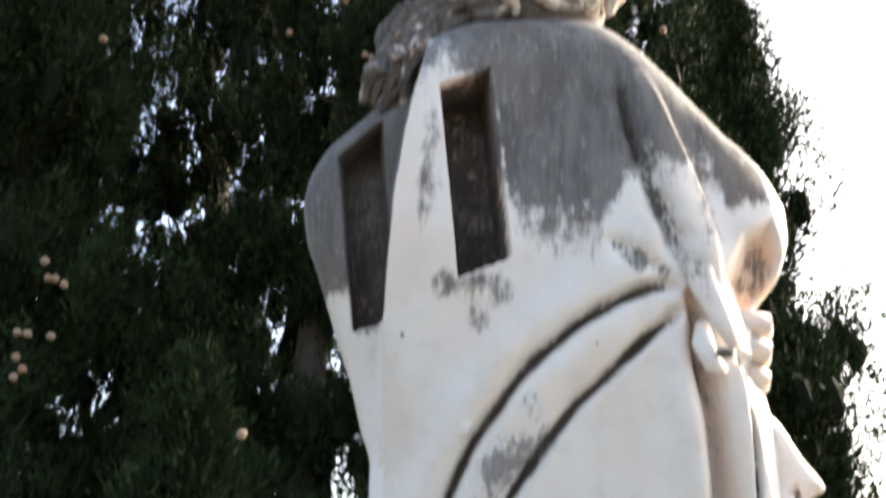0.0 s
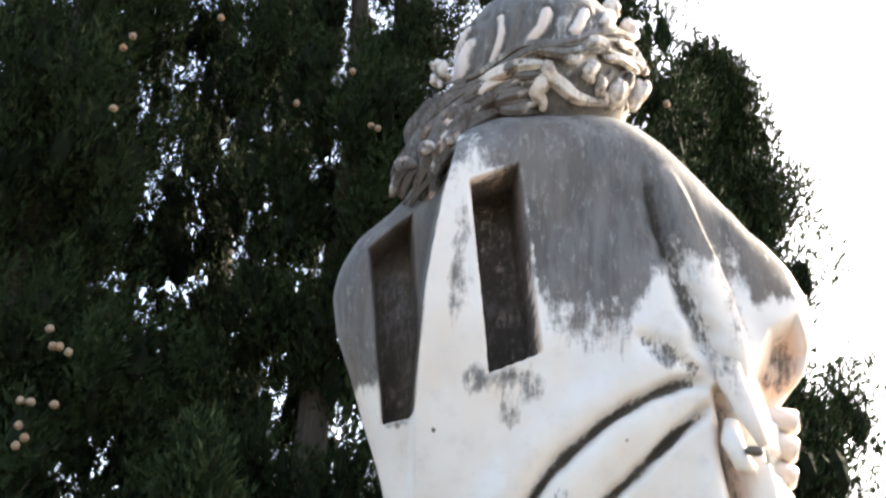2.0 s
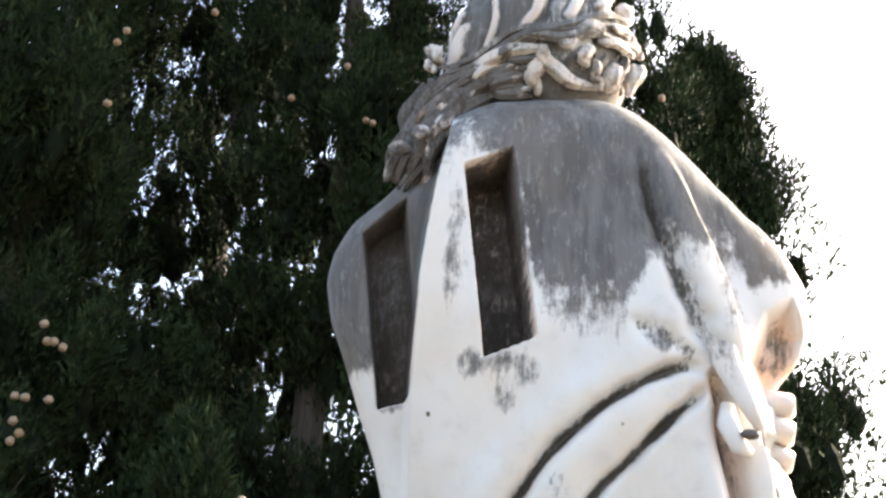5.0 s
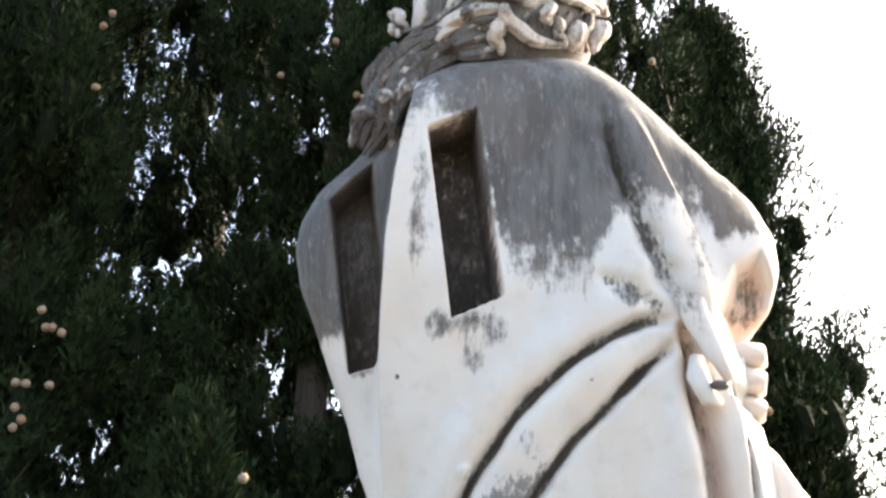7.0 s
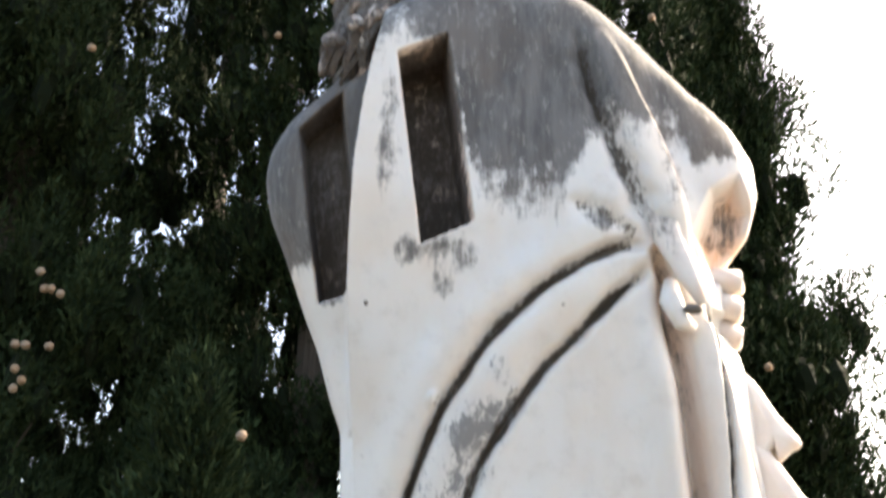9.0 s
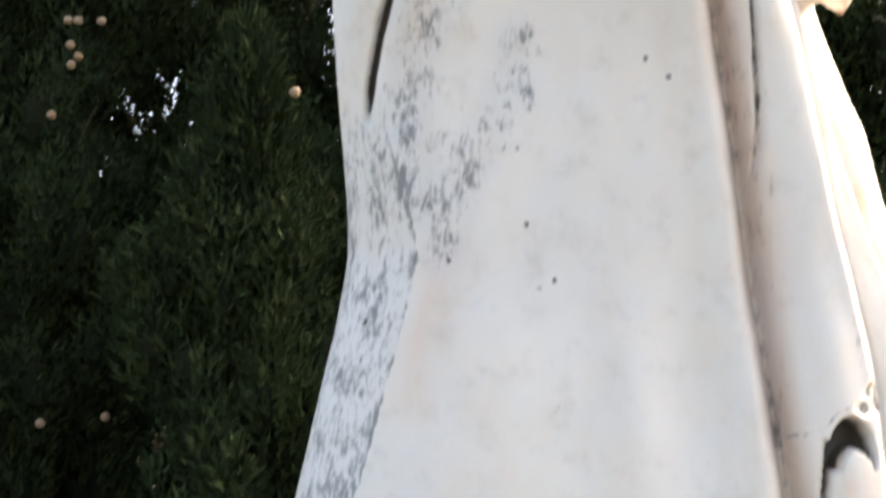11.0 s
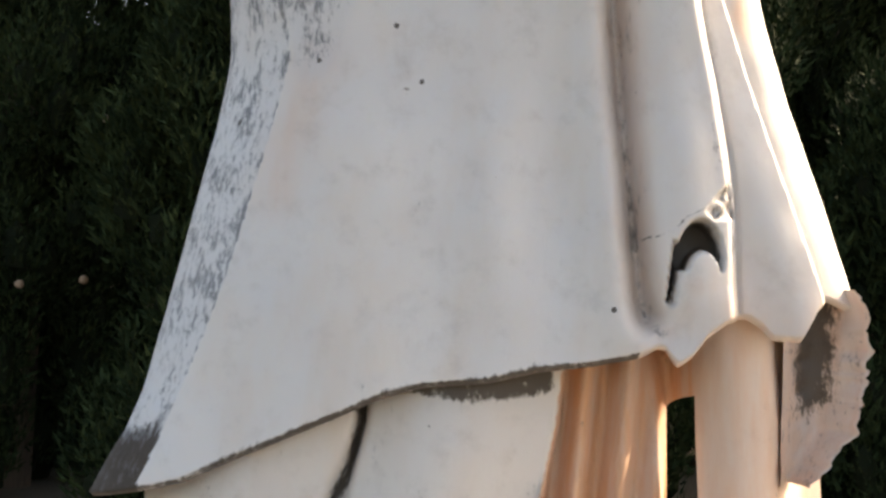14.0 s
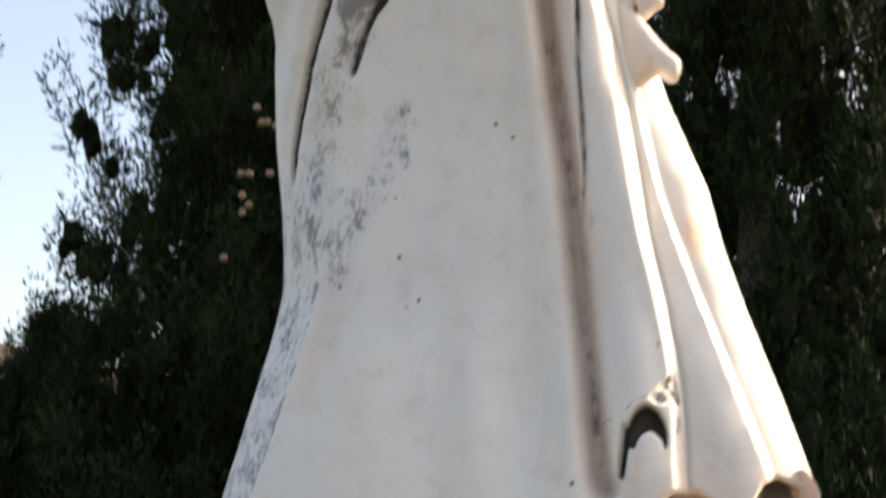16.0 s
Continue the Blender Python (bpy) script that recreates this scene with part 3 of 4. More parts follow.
    stone.sheet(fx, fy, fz)
    # cap between shoulders
    tcap = np.linspace(0, 1, 6)[:, None]
    idx = np.linspace(0, cols - 1, 24).astype(int)
    stone.sheet(x[-1, idx][None] * (1 - tcap) + fx[-1, ::-1][None] * tcap, y[-1, idx][None] * (1 - tcap) + fy[-1, ::-1][None] * tcap,
        z[-1, idx][None] * (1 - tcap) + fz[-1, ::-1][None] * tcap + 0.01 * np.sin(math.pi * tcap), grime_shade=0.7)


def skirt(stone):
    """The pleated gown under the cloak."""
    cols, rows = 260, 90
    u = np.linspace(-0.24, 0.60, cols)[None, :] * np.ones((rows, 1))
    z = 0.90 + np.linspace(0, 1, rows)[:, None] * (np.minimum(CLOAK_HEM(u) + 0.035, 1.52) - 0.90)
    x = u + 0.05 * (1.3 - z) * np.sign(u)
    y = 0.070 + 0.12 * np.abs((u - 0.15) / 0.44) ** 4
    d, side, al = near_line(u, z, [(0.026, 1.36), (0.022, 1.304), (-0.006, 1.21), (-0.05, 1.06), (-0.08, 0.90)])
    cut = np.exp(-((d / 0.006) ** 2))
    y += 0.03 * cut - 0.045 * np.where(side > 0, np.exp(-((d - 0.10) / 0.10) ** 2), np.exp(-((d - 0.12) / 0.14) ** 2))
    d2, side2, _ = near_line(u, z, [(0.256, 1.42), (0.254, 1.371), (0.244, 1.30), (0.222, 1.22), (0.19, 1.05), (0.17, 0.90)])
    over = side2 > 0
    y += np.where(over, 0.055 * smooth(0, 0.012, d2), 0)
    pleat = np.where(over, 0.020 * np.sin(2 * math.pi * (u - 0.25 + 0.12 * (1.35 - z)) / 0.052 + 0.8) * smooth(0.41, 0.38, u), 0)
    y += pleat
    y += 0.07 * np.exp(-((u - 0.388) / 0.016) ** 2)
    y -= 0.075 * np.exp(-(np.abs((u - 0.470) / 0.062) ** 3)) + 0.0
    y += 0.02 * smooth(0.53, 0.57, u)
    y += 0.003 * wobble(x, z, 30, 6)
    # warm bounced light painted onto the pleats and the leg
    rust = np.where(over, 1.0, 0.08) * smooth(0.10, 0.25, u)
    rust = np.where(u > 0.41, 0.62, rust)
    # dirt along the cut and hem; far end and slit top painted dark as cavities
    dirt_shade = 0.9 * cut + np.where(u > 0.08, 0.85, 0.7) * np.exp(-((z - CLOAK_HEM(u) + 0.013 * smooth(0.05, 0.16, u)) / ((0.008 + 0.009 * smooth(0.05, 0.17, u)) * (1 + 0.4 * wobble(u, 0 * z, 60, 15)))) ** 4) * smooth(0.255, 0.235, u) + np.where(u > 0.54, 0.5, 0.0) * smooth(1.28, 1.36, z)
    dirt_shade = dirt_shade + 0.55 * np.exp(-(((u - 0.392) / 0.016) ** 2)) * smooth(1.33, 1.40, z)
    # the open slit between the pleats and the leg
    slit = (u > 0.387) & (u < 0.409) & (np.arange(rows)[:, None] < 70)
    stone.sheet(x, y, z, drop=slit, rust=rust, crevice=dirt_shade, speck=0.25)
    f = np.linspace(0, 1, 20)[None, :] * np.ones((rows, 1))
    fx = x[:, -1:] + f * (x[:, :1] - x[:, -1:])
    stone.sheet(fx, y[:, -1:] + f * (y[:, :1] - y[:, -1:]) + 0.22 * np.sin(math.pi * f), z[:, :1] + 0 * f, drop=(fx > 0.30) & (z[:, :1] + 0 * f < 1.30))


def head(stone):
    rng = random.Random(4)
    # worn scalp: an egg-shaped cap with leaf-shaped gouges running up from the wreath
    c, size = (-0.015, 0.165, 2.968), (0.152, 0.165, 0.168)
    th, ph = np.meshgrid(np.linspace(0.001, math.pi - 0.001, 150), np.linspace(0, 2 * math.pi, 260), indexing="ij")
    x = c[0] + size[0] * np.sin(th) * np.cos(ph)
    y = c[1] + size[1] * np.sin(th) * np.sin(ph)
    z = c[2] + size[2] * np.cos(th)
    near = smooth(c[1] + 0.02, c[1] - 0.02, y)
    sink, grime_shade, dirt_shade, rust = 0.003 * wobble(x * 3, z, 22, 31), 0.78 + 0.20 * wobble(x, z, 26, 32), np.zeros(x.shape), np.zeros(x.shape)
    for line, wide in (
        ([(-0.151, 2.979), (-0.154, 2.958), (-0.154, 2.937)], 0.015),
        ([(-0.099, 3.0), (-0.096, 2.963), (-0.1, 2.94), (-0.107, 2.922)], 0.0065),
        ([(-0.028, 2.999), (-0.037, 2.966), (-0.052, 2.944)], 0.010),
        ([(0.033, 3.01), (0.025, 2.984), (0.017, 2.965)], 0.0085),
        ([(-0.15, 3.021), (-0.167, 2.991)], 0.008)):
        d = near_line(x, z, line)[0]
        pale = np.exp(-((d / wide) ** 4)) * near
        ring = np.exp(-(((d - wide * 1.35) / (0.45 * wide)) ** 2)) * near
        sink = sink - 0.004 * pale + 0.006 * ring
        grime_shade = grime_shade * (1 - 0.62 * pale) + 0.25 * ring
        rust = np.maximum(rust, 0.42 * pale)
    for line in ([(-0.064, 3.015), (-0.069, 2.967), (-0.079, 2.934)], [(-0.01, 3.036), (-0.015, 2.987), (-0.019, 2.949)], [(-0.125, 3.02), (-0.132, 2.972), (-0.128, 2.934)], [(0.058, 3.028), (0.051, 2.983)]):
        d = near_line(x, z, line)[0]
        sink = sink + 0.007 * np.exp(-((d / 0.007) ** 2)) * near
        dirt_shade = np.maximum(dirt_shade, 0.40 * np.exp(-((d / 0.006) ** 2)) * near)
    k = 1 - sink / 0.16
    stone.sheet(c[0] + (x - c[0]) * k, c[1] + (y - c[1]) * k, c[2] + (z - c[2]) * k, grime_shade=grime_shade, crevice=dirt_shade, rust=rust)
    # neck, and the core under the locks painted dark as the shade in their gaps
    stone.tube([(-0.03, 0.19, 2.72), (-0.02, 0.18, 2.86), (0.0, 0.17, 2.95)], [0.105, 0.09, 0.09], 20, grime_shade=0.75)
    for at, r, dark in (((-0.030, 0.168, 2.885), (0.150, 0.118, 0.090), 0.95), ((-0.155, 0.125, 2.79), (0.070, 0.064, 0.105), 0.85)):
        stone.ball(Matrix.Translation(at) @ Matrix.Diagonal((*r, 1)), 20, grime_shade=0.8, crevice=dark, rust=0.4)

    def strand(pts, r, swell=1.0, flat=0.8, wave=0.0, **wear_shade):
        p = [Vector(q) for q in pts]
        p = [p[0] * 2 - p[1], *p, p[-1] * 2 - p[-2]]
        way, rad, turn = [], [], rng.uniform(0, 6.28)
        for i in range(1, len(p) - 2):
            for t in np.linspace(0, 1, 7, endpoint=i == len(p) - 3):
                a, b, m, d = p[i - 1 : i + 3]
                q = 0.5 * (2 * b + (m - a) * t + (2 * a - 5 * b + 4 * m - d) * t * t + (3 * b - a - 3 * m + d) * t ** 3)
                s = (i - 1 + t) / (len(p) - 3)
                way.append(q + wave * Vector((math.sin(11 * s + turn), 0.8 * math.cos(10 * s + turn), math.sin(10 * s + turn + 1))))
                rad.append(r * (0.12 + 0.88 * math.sin(math.pi * (0.10 + 0.86 * s ** swell)) ** 0.7))
        stone.tube(way, rad, 20, flat, 0.16, **wear_shade)

    def lock_family(first, last, count, r, wave, pale=0.2, brown=0.2, soil=0.26):
        """Wavy locks between two guiding ones."""
        for i in range(count):
            t = (i + rng.uniform(-0.25, 0.25)) / (count - 1)
            pts = [Vector(a).lerp(Vector(b), t) + Vector((rng.uniform(-1, 1), rng.uniform(-1.4, 0.2), rng.uniform(-1, 1))) * 0.006 for a, b in zip(first, last)]
            light = rng.random() < pale
            strand(pts, r * rng.uniform(0.7, 1.25), 1.0, 0.85, wave, grime_shade=0.42 if light else 0.66 + 0.3 * rng.random(), crevice=0.14 if light else soil + 0.24 * rng.random(), rust=brown * rng.random())

    # hair swept over the nape and down to the shoulder
    lock_family(((-0.102, 0.047, 2.9), (-0.145, 0.074, 2.892), (-0.181, 0.057, 2.853), (-0.198, 0.056, 2.82), (-0.214, 0.066, 2.794), (-0.222, 0.082, 2.765)), ((-0.031, 0.028, 2.876), (-0.074, 0.042, 2.868), (-0.116, 0.065, 2.851), (-0.142, 0.049, 2.824), (-0.154, 0.045, 2.793), (-0.164, 0.052, 2.753)), 12, 0.0100, 0.0060, 0.05, 0.9, 0.36)
    lock_family(((-0.205, 0.085, 2.865), (-0.222, 0.075, 2.80), (-0.238, 0.070, 2.745), (-0.247, 0.065, 2.688)), ((-0.140, 0.050, 2.84), (-0.160, 0.040, 2.78), (-0.172, 0.045, 2.73), (-0.195, 0.065, 2.660)), 10, 0.0100, 0.007, 0.0, 0.9, 0.40)
    lock_family(((-0.03, 0.01, 2.912), (-0.069, 0.022, 2.908), (-0.1, 0.046, 2.899), (-0.131, 0.064, 2.876)), ((-0.035, 0.049, 2.841), (-0.072, 0.052, 2.845), (-0.106, 0.067, 2.841), (-0.137, 0.048, 2.804)), 12, 0.0095, 0.0050, 0.16, 0.3)
    lock_family(((0.029, 0.017, 2.911), (0.017, 0.024, 2.888), (0.01, 0.033, 2.871), (0.021, 0.047, 2.857)), ((0.112, 0.076, 2.947), (0.107, 0.076, 2.925), (0.103, 0.081, 2.906), (0.113, 0.108, 2.893)), 6, 0.008, 0.003, 0.1, 0.5)
    # wreath of twisted stems with worn leaves
    for pts, r, g in ((((0.128, 0.1, 3.026), (0.077, 0.035, 2.987), (0.027, 0.007, 2.95), (-0.009, 0.004, 2.934), (-0.044, 0.007, 2.933), (-0.074, 0.018, 2.928), (-0.103, 0.041, 2.916), (-0.136, 0.071, 2.904), (-0.181, 0.1, 2.906)), 0.0072, 0.72),
            (((0.145, 0.1, 2.969), (0.099, 0.057, 2.952), (0.047, 0.017, 2.938), (0.001, 0.008, 2.92), (-0.039, 0.008, 2.924), (-0.069, 0.02, 2.914), (-0.102, 0.046, 2.902), (-0.144, 0.074, 2.886)), 0.0080, 0.62),
            (((0.121, 0.1, 3.008), (0.066, 0.026, 2.96), (0.018, 0.007, 2.935), (-0.027, 0.005, 2.929), (-0.061, 0.015, 2.919), (-0.094, 0.038, 2.905), (-0.127, 0.062, 2.89), (-0.171, 0.063, 2.871)), 0.0070, 0.80)):
        strand([(a, b - 0.008, d) for a, b, d in pts], r, 1.0, 0.9, 0.0022, grime_shade=g, crevice=0.30)
    for pts, r in ((((0.028, 0.01, 2.935), (0.051, 0.017, 2.951), (0.075, 0.033, 2.947)), 0.011), (((-0.008, 0.009, 2.913), (0.015, 0.013, 2.912), (0.024, 0.012, 2.921)), 0.008), (((0.067, 0.031, 2.931), (0.105, 0.065, 2.951), (0.133, 0.1, 2.954)), 0.010), (((0.089, 0.045, 2.974), (0.115, 0.082, 2.989), (0.126, 0.1, 2.991)), 0.009)):
        strand([(a, b - 0.012, d) for a, b, d in pts], r, 1.0, 0.7, 0.002, grime_shade=0.50, rust=0.12, crevice=0.16)
    # heavy pale locks hanging over the collar
    for pts, r in ((((-0.025, 0.012, 2.906), (-0.011, 0.026, 2.877), (0.024, 0.042, 2.865), (0.07, 0.066, 2.868)), 0.0125), (((-0.029, 0.02, 2.89), (-0.034, 0.035, 2.867), (-0.027, 0.051, 2.838)), 0.0130), (((0.053, 0.025, 2.922), (0.041, 0.027, 2.901), (0.047, 0.037, 2.887)), 0.010),
            (((0.059, 0.037, 2.901), (0.065, 0.052, 2.884), (0.076, 0.07, 2.868)), 0.0085), (((0.093, 0.064, 2.91), (0.093, 0.075, 2.893), (0.099, 0.089, 2.875)), 0.0165), (((0.142, 0.1, 2.944), (0.135, 0.1, 2.917), (0.121, 0.1, 2.881)), 0.0135)):
        strand([(a, b - 0.010, d) for a, b, d in pts], r, 0.8, 0.8, 0.003, grime_shade=0.48, rust=0.22, crevice=0.16)
    # broken flowers of the wreath standing out at the temple, and a curl at the other side
    for pts, r in ((((0.088, 0.13, 3.121), (0.099, 0.13, 3.112), (0.105, 0.13, 3.093)), 0.015), (((0.093, 0.12, 3.097), (0.074, 0.041, 3.019), (0.068, 0.029, 2.994)), 0.013), (((0.117, 0.13, 3.082), (0.128, 0.13, 3.069), (0.13, 0.13, 3.044)), 0.017), (((0.134, 0.14, 3.091), (0.138, 0.14, 3.08), (0.134, 0.14, 3.065)), 0.010),
            (((0.126, 0.13, 3.032), (0.136, 0.13, 3.021), (0.139, 0.13, 3.003)), 0.012), (((0.124, 0.101, 2.986), (0.146, 0.13, 2.996), (0.153, 0.13, 2.98)), 0.014), (((0.151, 0.13, 2.959), (0.148, 0.13, 2.943), (0.143, 0.13, 2.932)), 0.012),
            (((-0.199, 0.12, 2.966), (-0.19, 0.12, 2.953), (-0.172, 0.12, 2.931)), 0.012), (((-0.202, 0.12, 2.937), (-0.192, 0.12, 2.926), (-0.184, 0.12, 2.916)), 0.008), (((-0.191, 0.11, 2.96), (-0.185, 0.11, 2.95), (-0.18, 0.11, 2.932)), 0.009)):
        strand(pts, 0.88 * r, 0.9, 0.8, 0.002, grime_shade=0.36 + 0.2 * rng.random(), rust=0.25, crevice=0.14)
    # curls on the shoulder
    for cx, cz, r in ((-0.232, 2.715, 0.014), (-0.200, 2.745, 0.013), (-0.165, 2.765, 0.015)):
        pts = [(cx + r * (1 - 0.08 * i) * math.cos(0.7 * i), 0.035 - 0.002 * i, cz + r * (1 - 0.08 * i) * math.sin(0.7 * i)) for i in range(11)]
        stone.tube(pts, [0.009 - 0.0006 * i for i in range(11)], 8, grime_shade=0.7, crevice=0.35, rust=0.4)


def hand_and_ends(stone):
    # fingers of the closed fist that gathers the cloth
    for pts, r in ((((0.300, 0.10, 2.378), (0.322, 0.080, 2.384), (0.341, 0.076, 2.382), (0.350, 0.095, 2.376)), 0.0195),
                   (((0.296, 0.10, 2.345), (0.320, 0.080, 2.348), (0.338, 0.078, 2.344), (0.346, 0.10, 2.336)), 0.0200),
                   (((0.305, 0.11, 2.312), (0.325, 0.092, 2.314), (0.340, 0.092, 2.308), (0.346, 0.11, 2.300)), 0.0180),
                   (((0.315, 0.12, 2.285), (0.330, 0.105, 2.283), (0.342, 0.115, 2.276)), 0.0150)):
        stone.tube(pts, [r * k for k in (0.8, 1.0, 0.95, 0.6)[: len(pts)]], 16, rust=0.32)
    stone.ball(Matrix.Translation((0.312, 0.14, 2.35)) @ Matrix.Diagonal((0.036, 0.05, 0.058, 1)), 14, rust=0.3)
    # strap-like fold from the shoulder into the fist, tapering to a hooked end
    stone.tube([(0.217, 0.014, 2.548), (0.224, 0.002, 2.479), (0.233, -0.010, 2.409), (0.252, -0.022, 2.356), (0.270, -0.026, 2.312)],
        [0.016, 0.021, 0.020, 0.015, 0.006], 14, 0.42, grime_shade=np.repeat([0.62, 0.52, 0.40, 0.22, 0.05], 14), rust=0.12)
    # turned-back flap under it, and a black ball that paints the shade of its small hollow
    stone.tube([(0.236, 0.0, 2.352), (0.232, -0.012, 2.320), (0.244, -0.016, 2.290), (0.262, -0.010, 2.285)], [0.010, 0.016, 0.013, 0.006], 12, 0.6, crevice=0.06)
    stone.ball(Matrix.Translation((0.257, -0.024, 2.306)) @ Matrix.Diagonal((0.013, 0.006, 0.007, 1)), 10, crevice=1.0)
    # ragged leaf-like points of the front drapery, warm light tinted in
    for outline, y0, deep in (([(0.345, 2.275), (0.372, 2.252), (0.402, 2.205), (0.431, 2.168), (0.418, 2.155), (0.396, 2.138), (0.392, 2.158), (0.368, 2.13), (0.345, 2.12)], 0.125, 0.030),
                              ([(0.352, 2.175), (0.385, 2.152), (0.427, 2.092), (0.453, 2.060), (0.444, 2.034), (0.420, 2.047), (0.402, 2.037), (0.375, 2.02), (0.355, 2.06)], 0.120, 0.034)):
        rim = np.array(line_curve(outline + outline[:1], 5))[:-1]
        mid = rim.mean(0)
        rings = [(1.0, 0.5), (0.97, 0.2), (0.86, 0.0), (0.55, -0.18), (0.1, -0.25)]
        prof = [(s, 1 - d) for s, d in rings[::-1]] + rings
        n = len(rim)
        verts = [(mid[0] + s * (q[0] - mid[0]), y0 + deep * (d - 0.5), mid[1] + s * (q[1] - mid[1])) for s, d in prof for q in rim]
        faces = [(a * n + i, a * n + (i + 1) % n, (a + 1) * n + (i + 1) % n, (a + 1) * n + i) for a in range(len(prof) - 1) for i in range(n)]
        stone.add(verts, faces + [tuple(range((len(prof) - 1) * n, len(prof) * n))], rust=0.22)
    # torn lip at the far end of the drapery, warm bounced light tinted in
    rows, cols = 60, 48
    t = np.linspace(0, 1, rows)[:, None] * np.ones((1, cols))
    a = np.linspace(0, 1, cols)[None, :] * np.ones((rows, 1))
    front = np.clip(a * 2, 0, 1) - np.clip(a * 2 - 1, 0, 1)
    z = 1.235 + 0.235 * t
    reach = curve_of([(1.22, 0.535), (1.26, 0.572), (1.30, 0.600), (1.38, 0.618), (1.45, 0.612), (1.48, 0.59)], 0.02)(z)
    reach = reach + 0.005 * wobble(z, 0 * z, 190, 5) + 0.003 * wobble(z, 0 * z, 420, 6)
    x = 0.512 + front * (reach - 0.512)
    y = 0.112 + 0.045 * np.sin(math.pi * front) + np.where(a > 0.5, 0.028, 0.0) + 0.003 * wobble(x, z, 120, 8)
    stain = np.exp(-(((front - 0.45) / 0.30) ** 2)) * smooth(1.27, 1.36, z)
    stone.sheet(x, y, z, crevice=1.0 * stain, speck=0.5, rust=0.7)


def build_statue():
    stone = Stone()
    cloak(stone)
    skirt(stone)
    head(stone)
    hand_and_ends(stone)
    ob = stone.build("statue", MARBLE)
    tagged(ob, "weathered white marble cloaked statue with grey lichen and two empty sockets", "statue")


def build_plinth():
    plinth = new("plinth")
    tagged(plinth, "plain limestone plinth carrying the marble statue", "plinth")
    for name, w, d, z0, z1 in (("base", 1.30, 1.00, -0.03, 0.22), ("dado", 1.10, 0.80, 0.22, 0.80), ("cap", 1.24, 0.94, 0.80, 0.905)):
        bm = bmesh.new()
        bmesh.ops.create_cube(bm, size=1.0, matrix=Matrix.Translation((0.12, 0.18, (z0 + z1) / 2)) @ Matrix.Diagonal((w, d, z1 - z0, 1)))
        bmesh.ops.bevel(bm, geom=bm.edges[:], offset=0.015, segments=2, affect="EDGES")
        part(name, bm, PLINTH, plinth)


# ---- cypress trees ----
def spray_mesh(points, ways, sizes, rng, blades=2, broad=0.15):
    """Small feathery twigs, each a fan of narrow blades, as arrays of places and faces."""
    n = len(points)
    verts = np.zeros((n, blades, 3, 3))
    up = ways / np.linalg.norm(ways, axis=1, keepdims=True)
    any_way = rng.normal(size=(n, 3))
    side = np.cross(up, any_way)
    side /= np.linalg.norm(side, axis=1, keepdims=True)
    third = np.cross(up, side)
    for b in range(blades):
        a = 2 * math.pi * b / blades + rng.uniform(-0.4, 0.4, n)
        out = np.cos(a)[:, None] * side + np.sin(a)[:, None] * third
        spread = rng.uniform(0.15, 0.75, n)[:, None]
        way = up + spread * out
        way /= np.linalg.norm(way, axis=1, keepdims=True)
        wide = np.cross(way, out + 0.3 * any_way)
        wide /= np.linalg.norm(wide, axis=1, keepdims=True) + 1e-6
        length = (sizes * rng.uniform(0.6, 1.2, n))[:, None]
        start = points + up * (sizes * rng.uniform(-0.1, 0.45, n))[:, None]
        w = length * broad
        verts[:, b, 0] = start - w * wide
        verts[:, b, 1] = start + w * wide
        verts[:, b, 2] = start + length * way
    v = verts.reshape(-1, 3)
    f = np.arange(len(v)).reshape(-1, 3)
    return v, f


def blades_object(name, v, f, material, parent):
    me = bpy.data.meshes.new(name)
    me.vertices.add(len(v))
    me.vertices.foreach_set("co", v.ravel().astype(np.float32))
    me.loops.add(3 * len(f))
    me.loops.foreach_set("vertex_index", f.ravel().astype(np.int32))
    me.polygons.add(len(f))
    me.polygons.foreach_set("loop_start", np.arange(0, 3 * len(f), 3, dtype=np.int32))
    me.update(calc_edges=True)
    me.materials.append(material)
    ob = new(name, me)
    ob.parent = parent
    return ob


def limb(bm, pts, radii, sides=9):
    rings = []
    for i, p in enumerate(pts):
        way = (Vector(pts[min(i + 1, len(pts) - 1)]) - Vector(pts[max(i - 1, 0)])).normalized()
        a = way.orthogonal().normalized()
        b = way.cross(a)
        rings.append([bm.verts.new(Vector(p) + float(radii[i]) * (math.cos(6.283 * k / sides) * a + math.sin(6.283 * k / sides) * b)) for k in range(sides)])
    for r0, r1 in zip(rings[:-1], rings[1:]):
        for k in range(sides):
            bm.faces.new((r0[k], r0[(k + 1) % sides], r1[(k + 1) % sides], r1[k]))


def ico_arrays():
    bm = bmesh.new()
    bmesh.ops.create_icosphere(bm, subdivisions=1, radius=1.0)
    v, f = np.array([q.co[:] for q in bm.verts]), np.array([[q.index for q in fc.verts] for fc in bm.faces])
    bm.free()
    return v, f


ICO_V, ICO_F = ico_arrays()
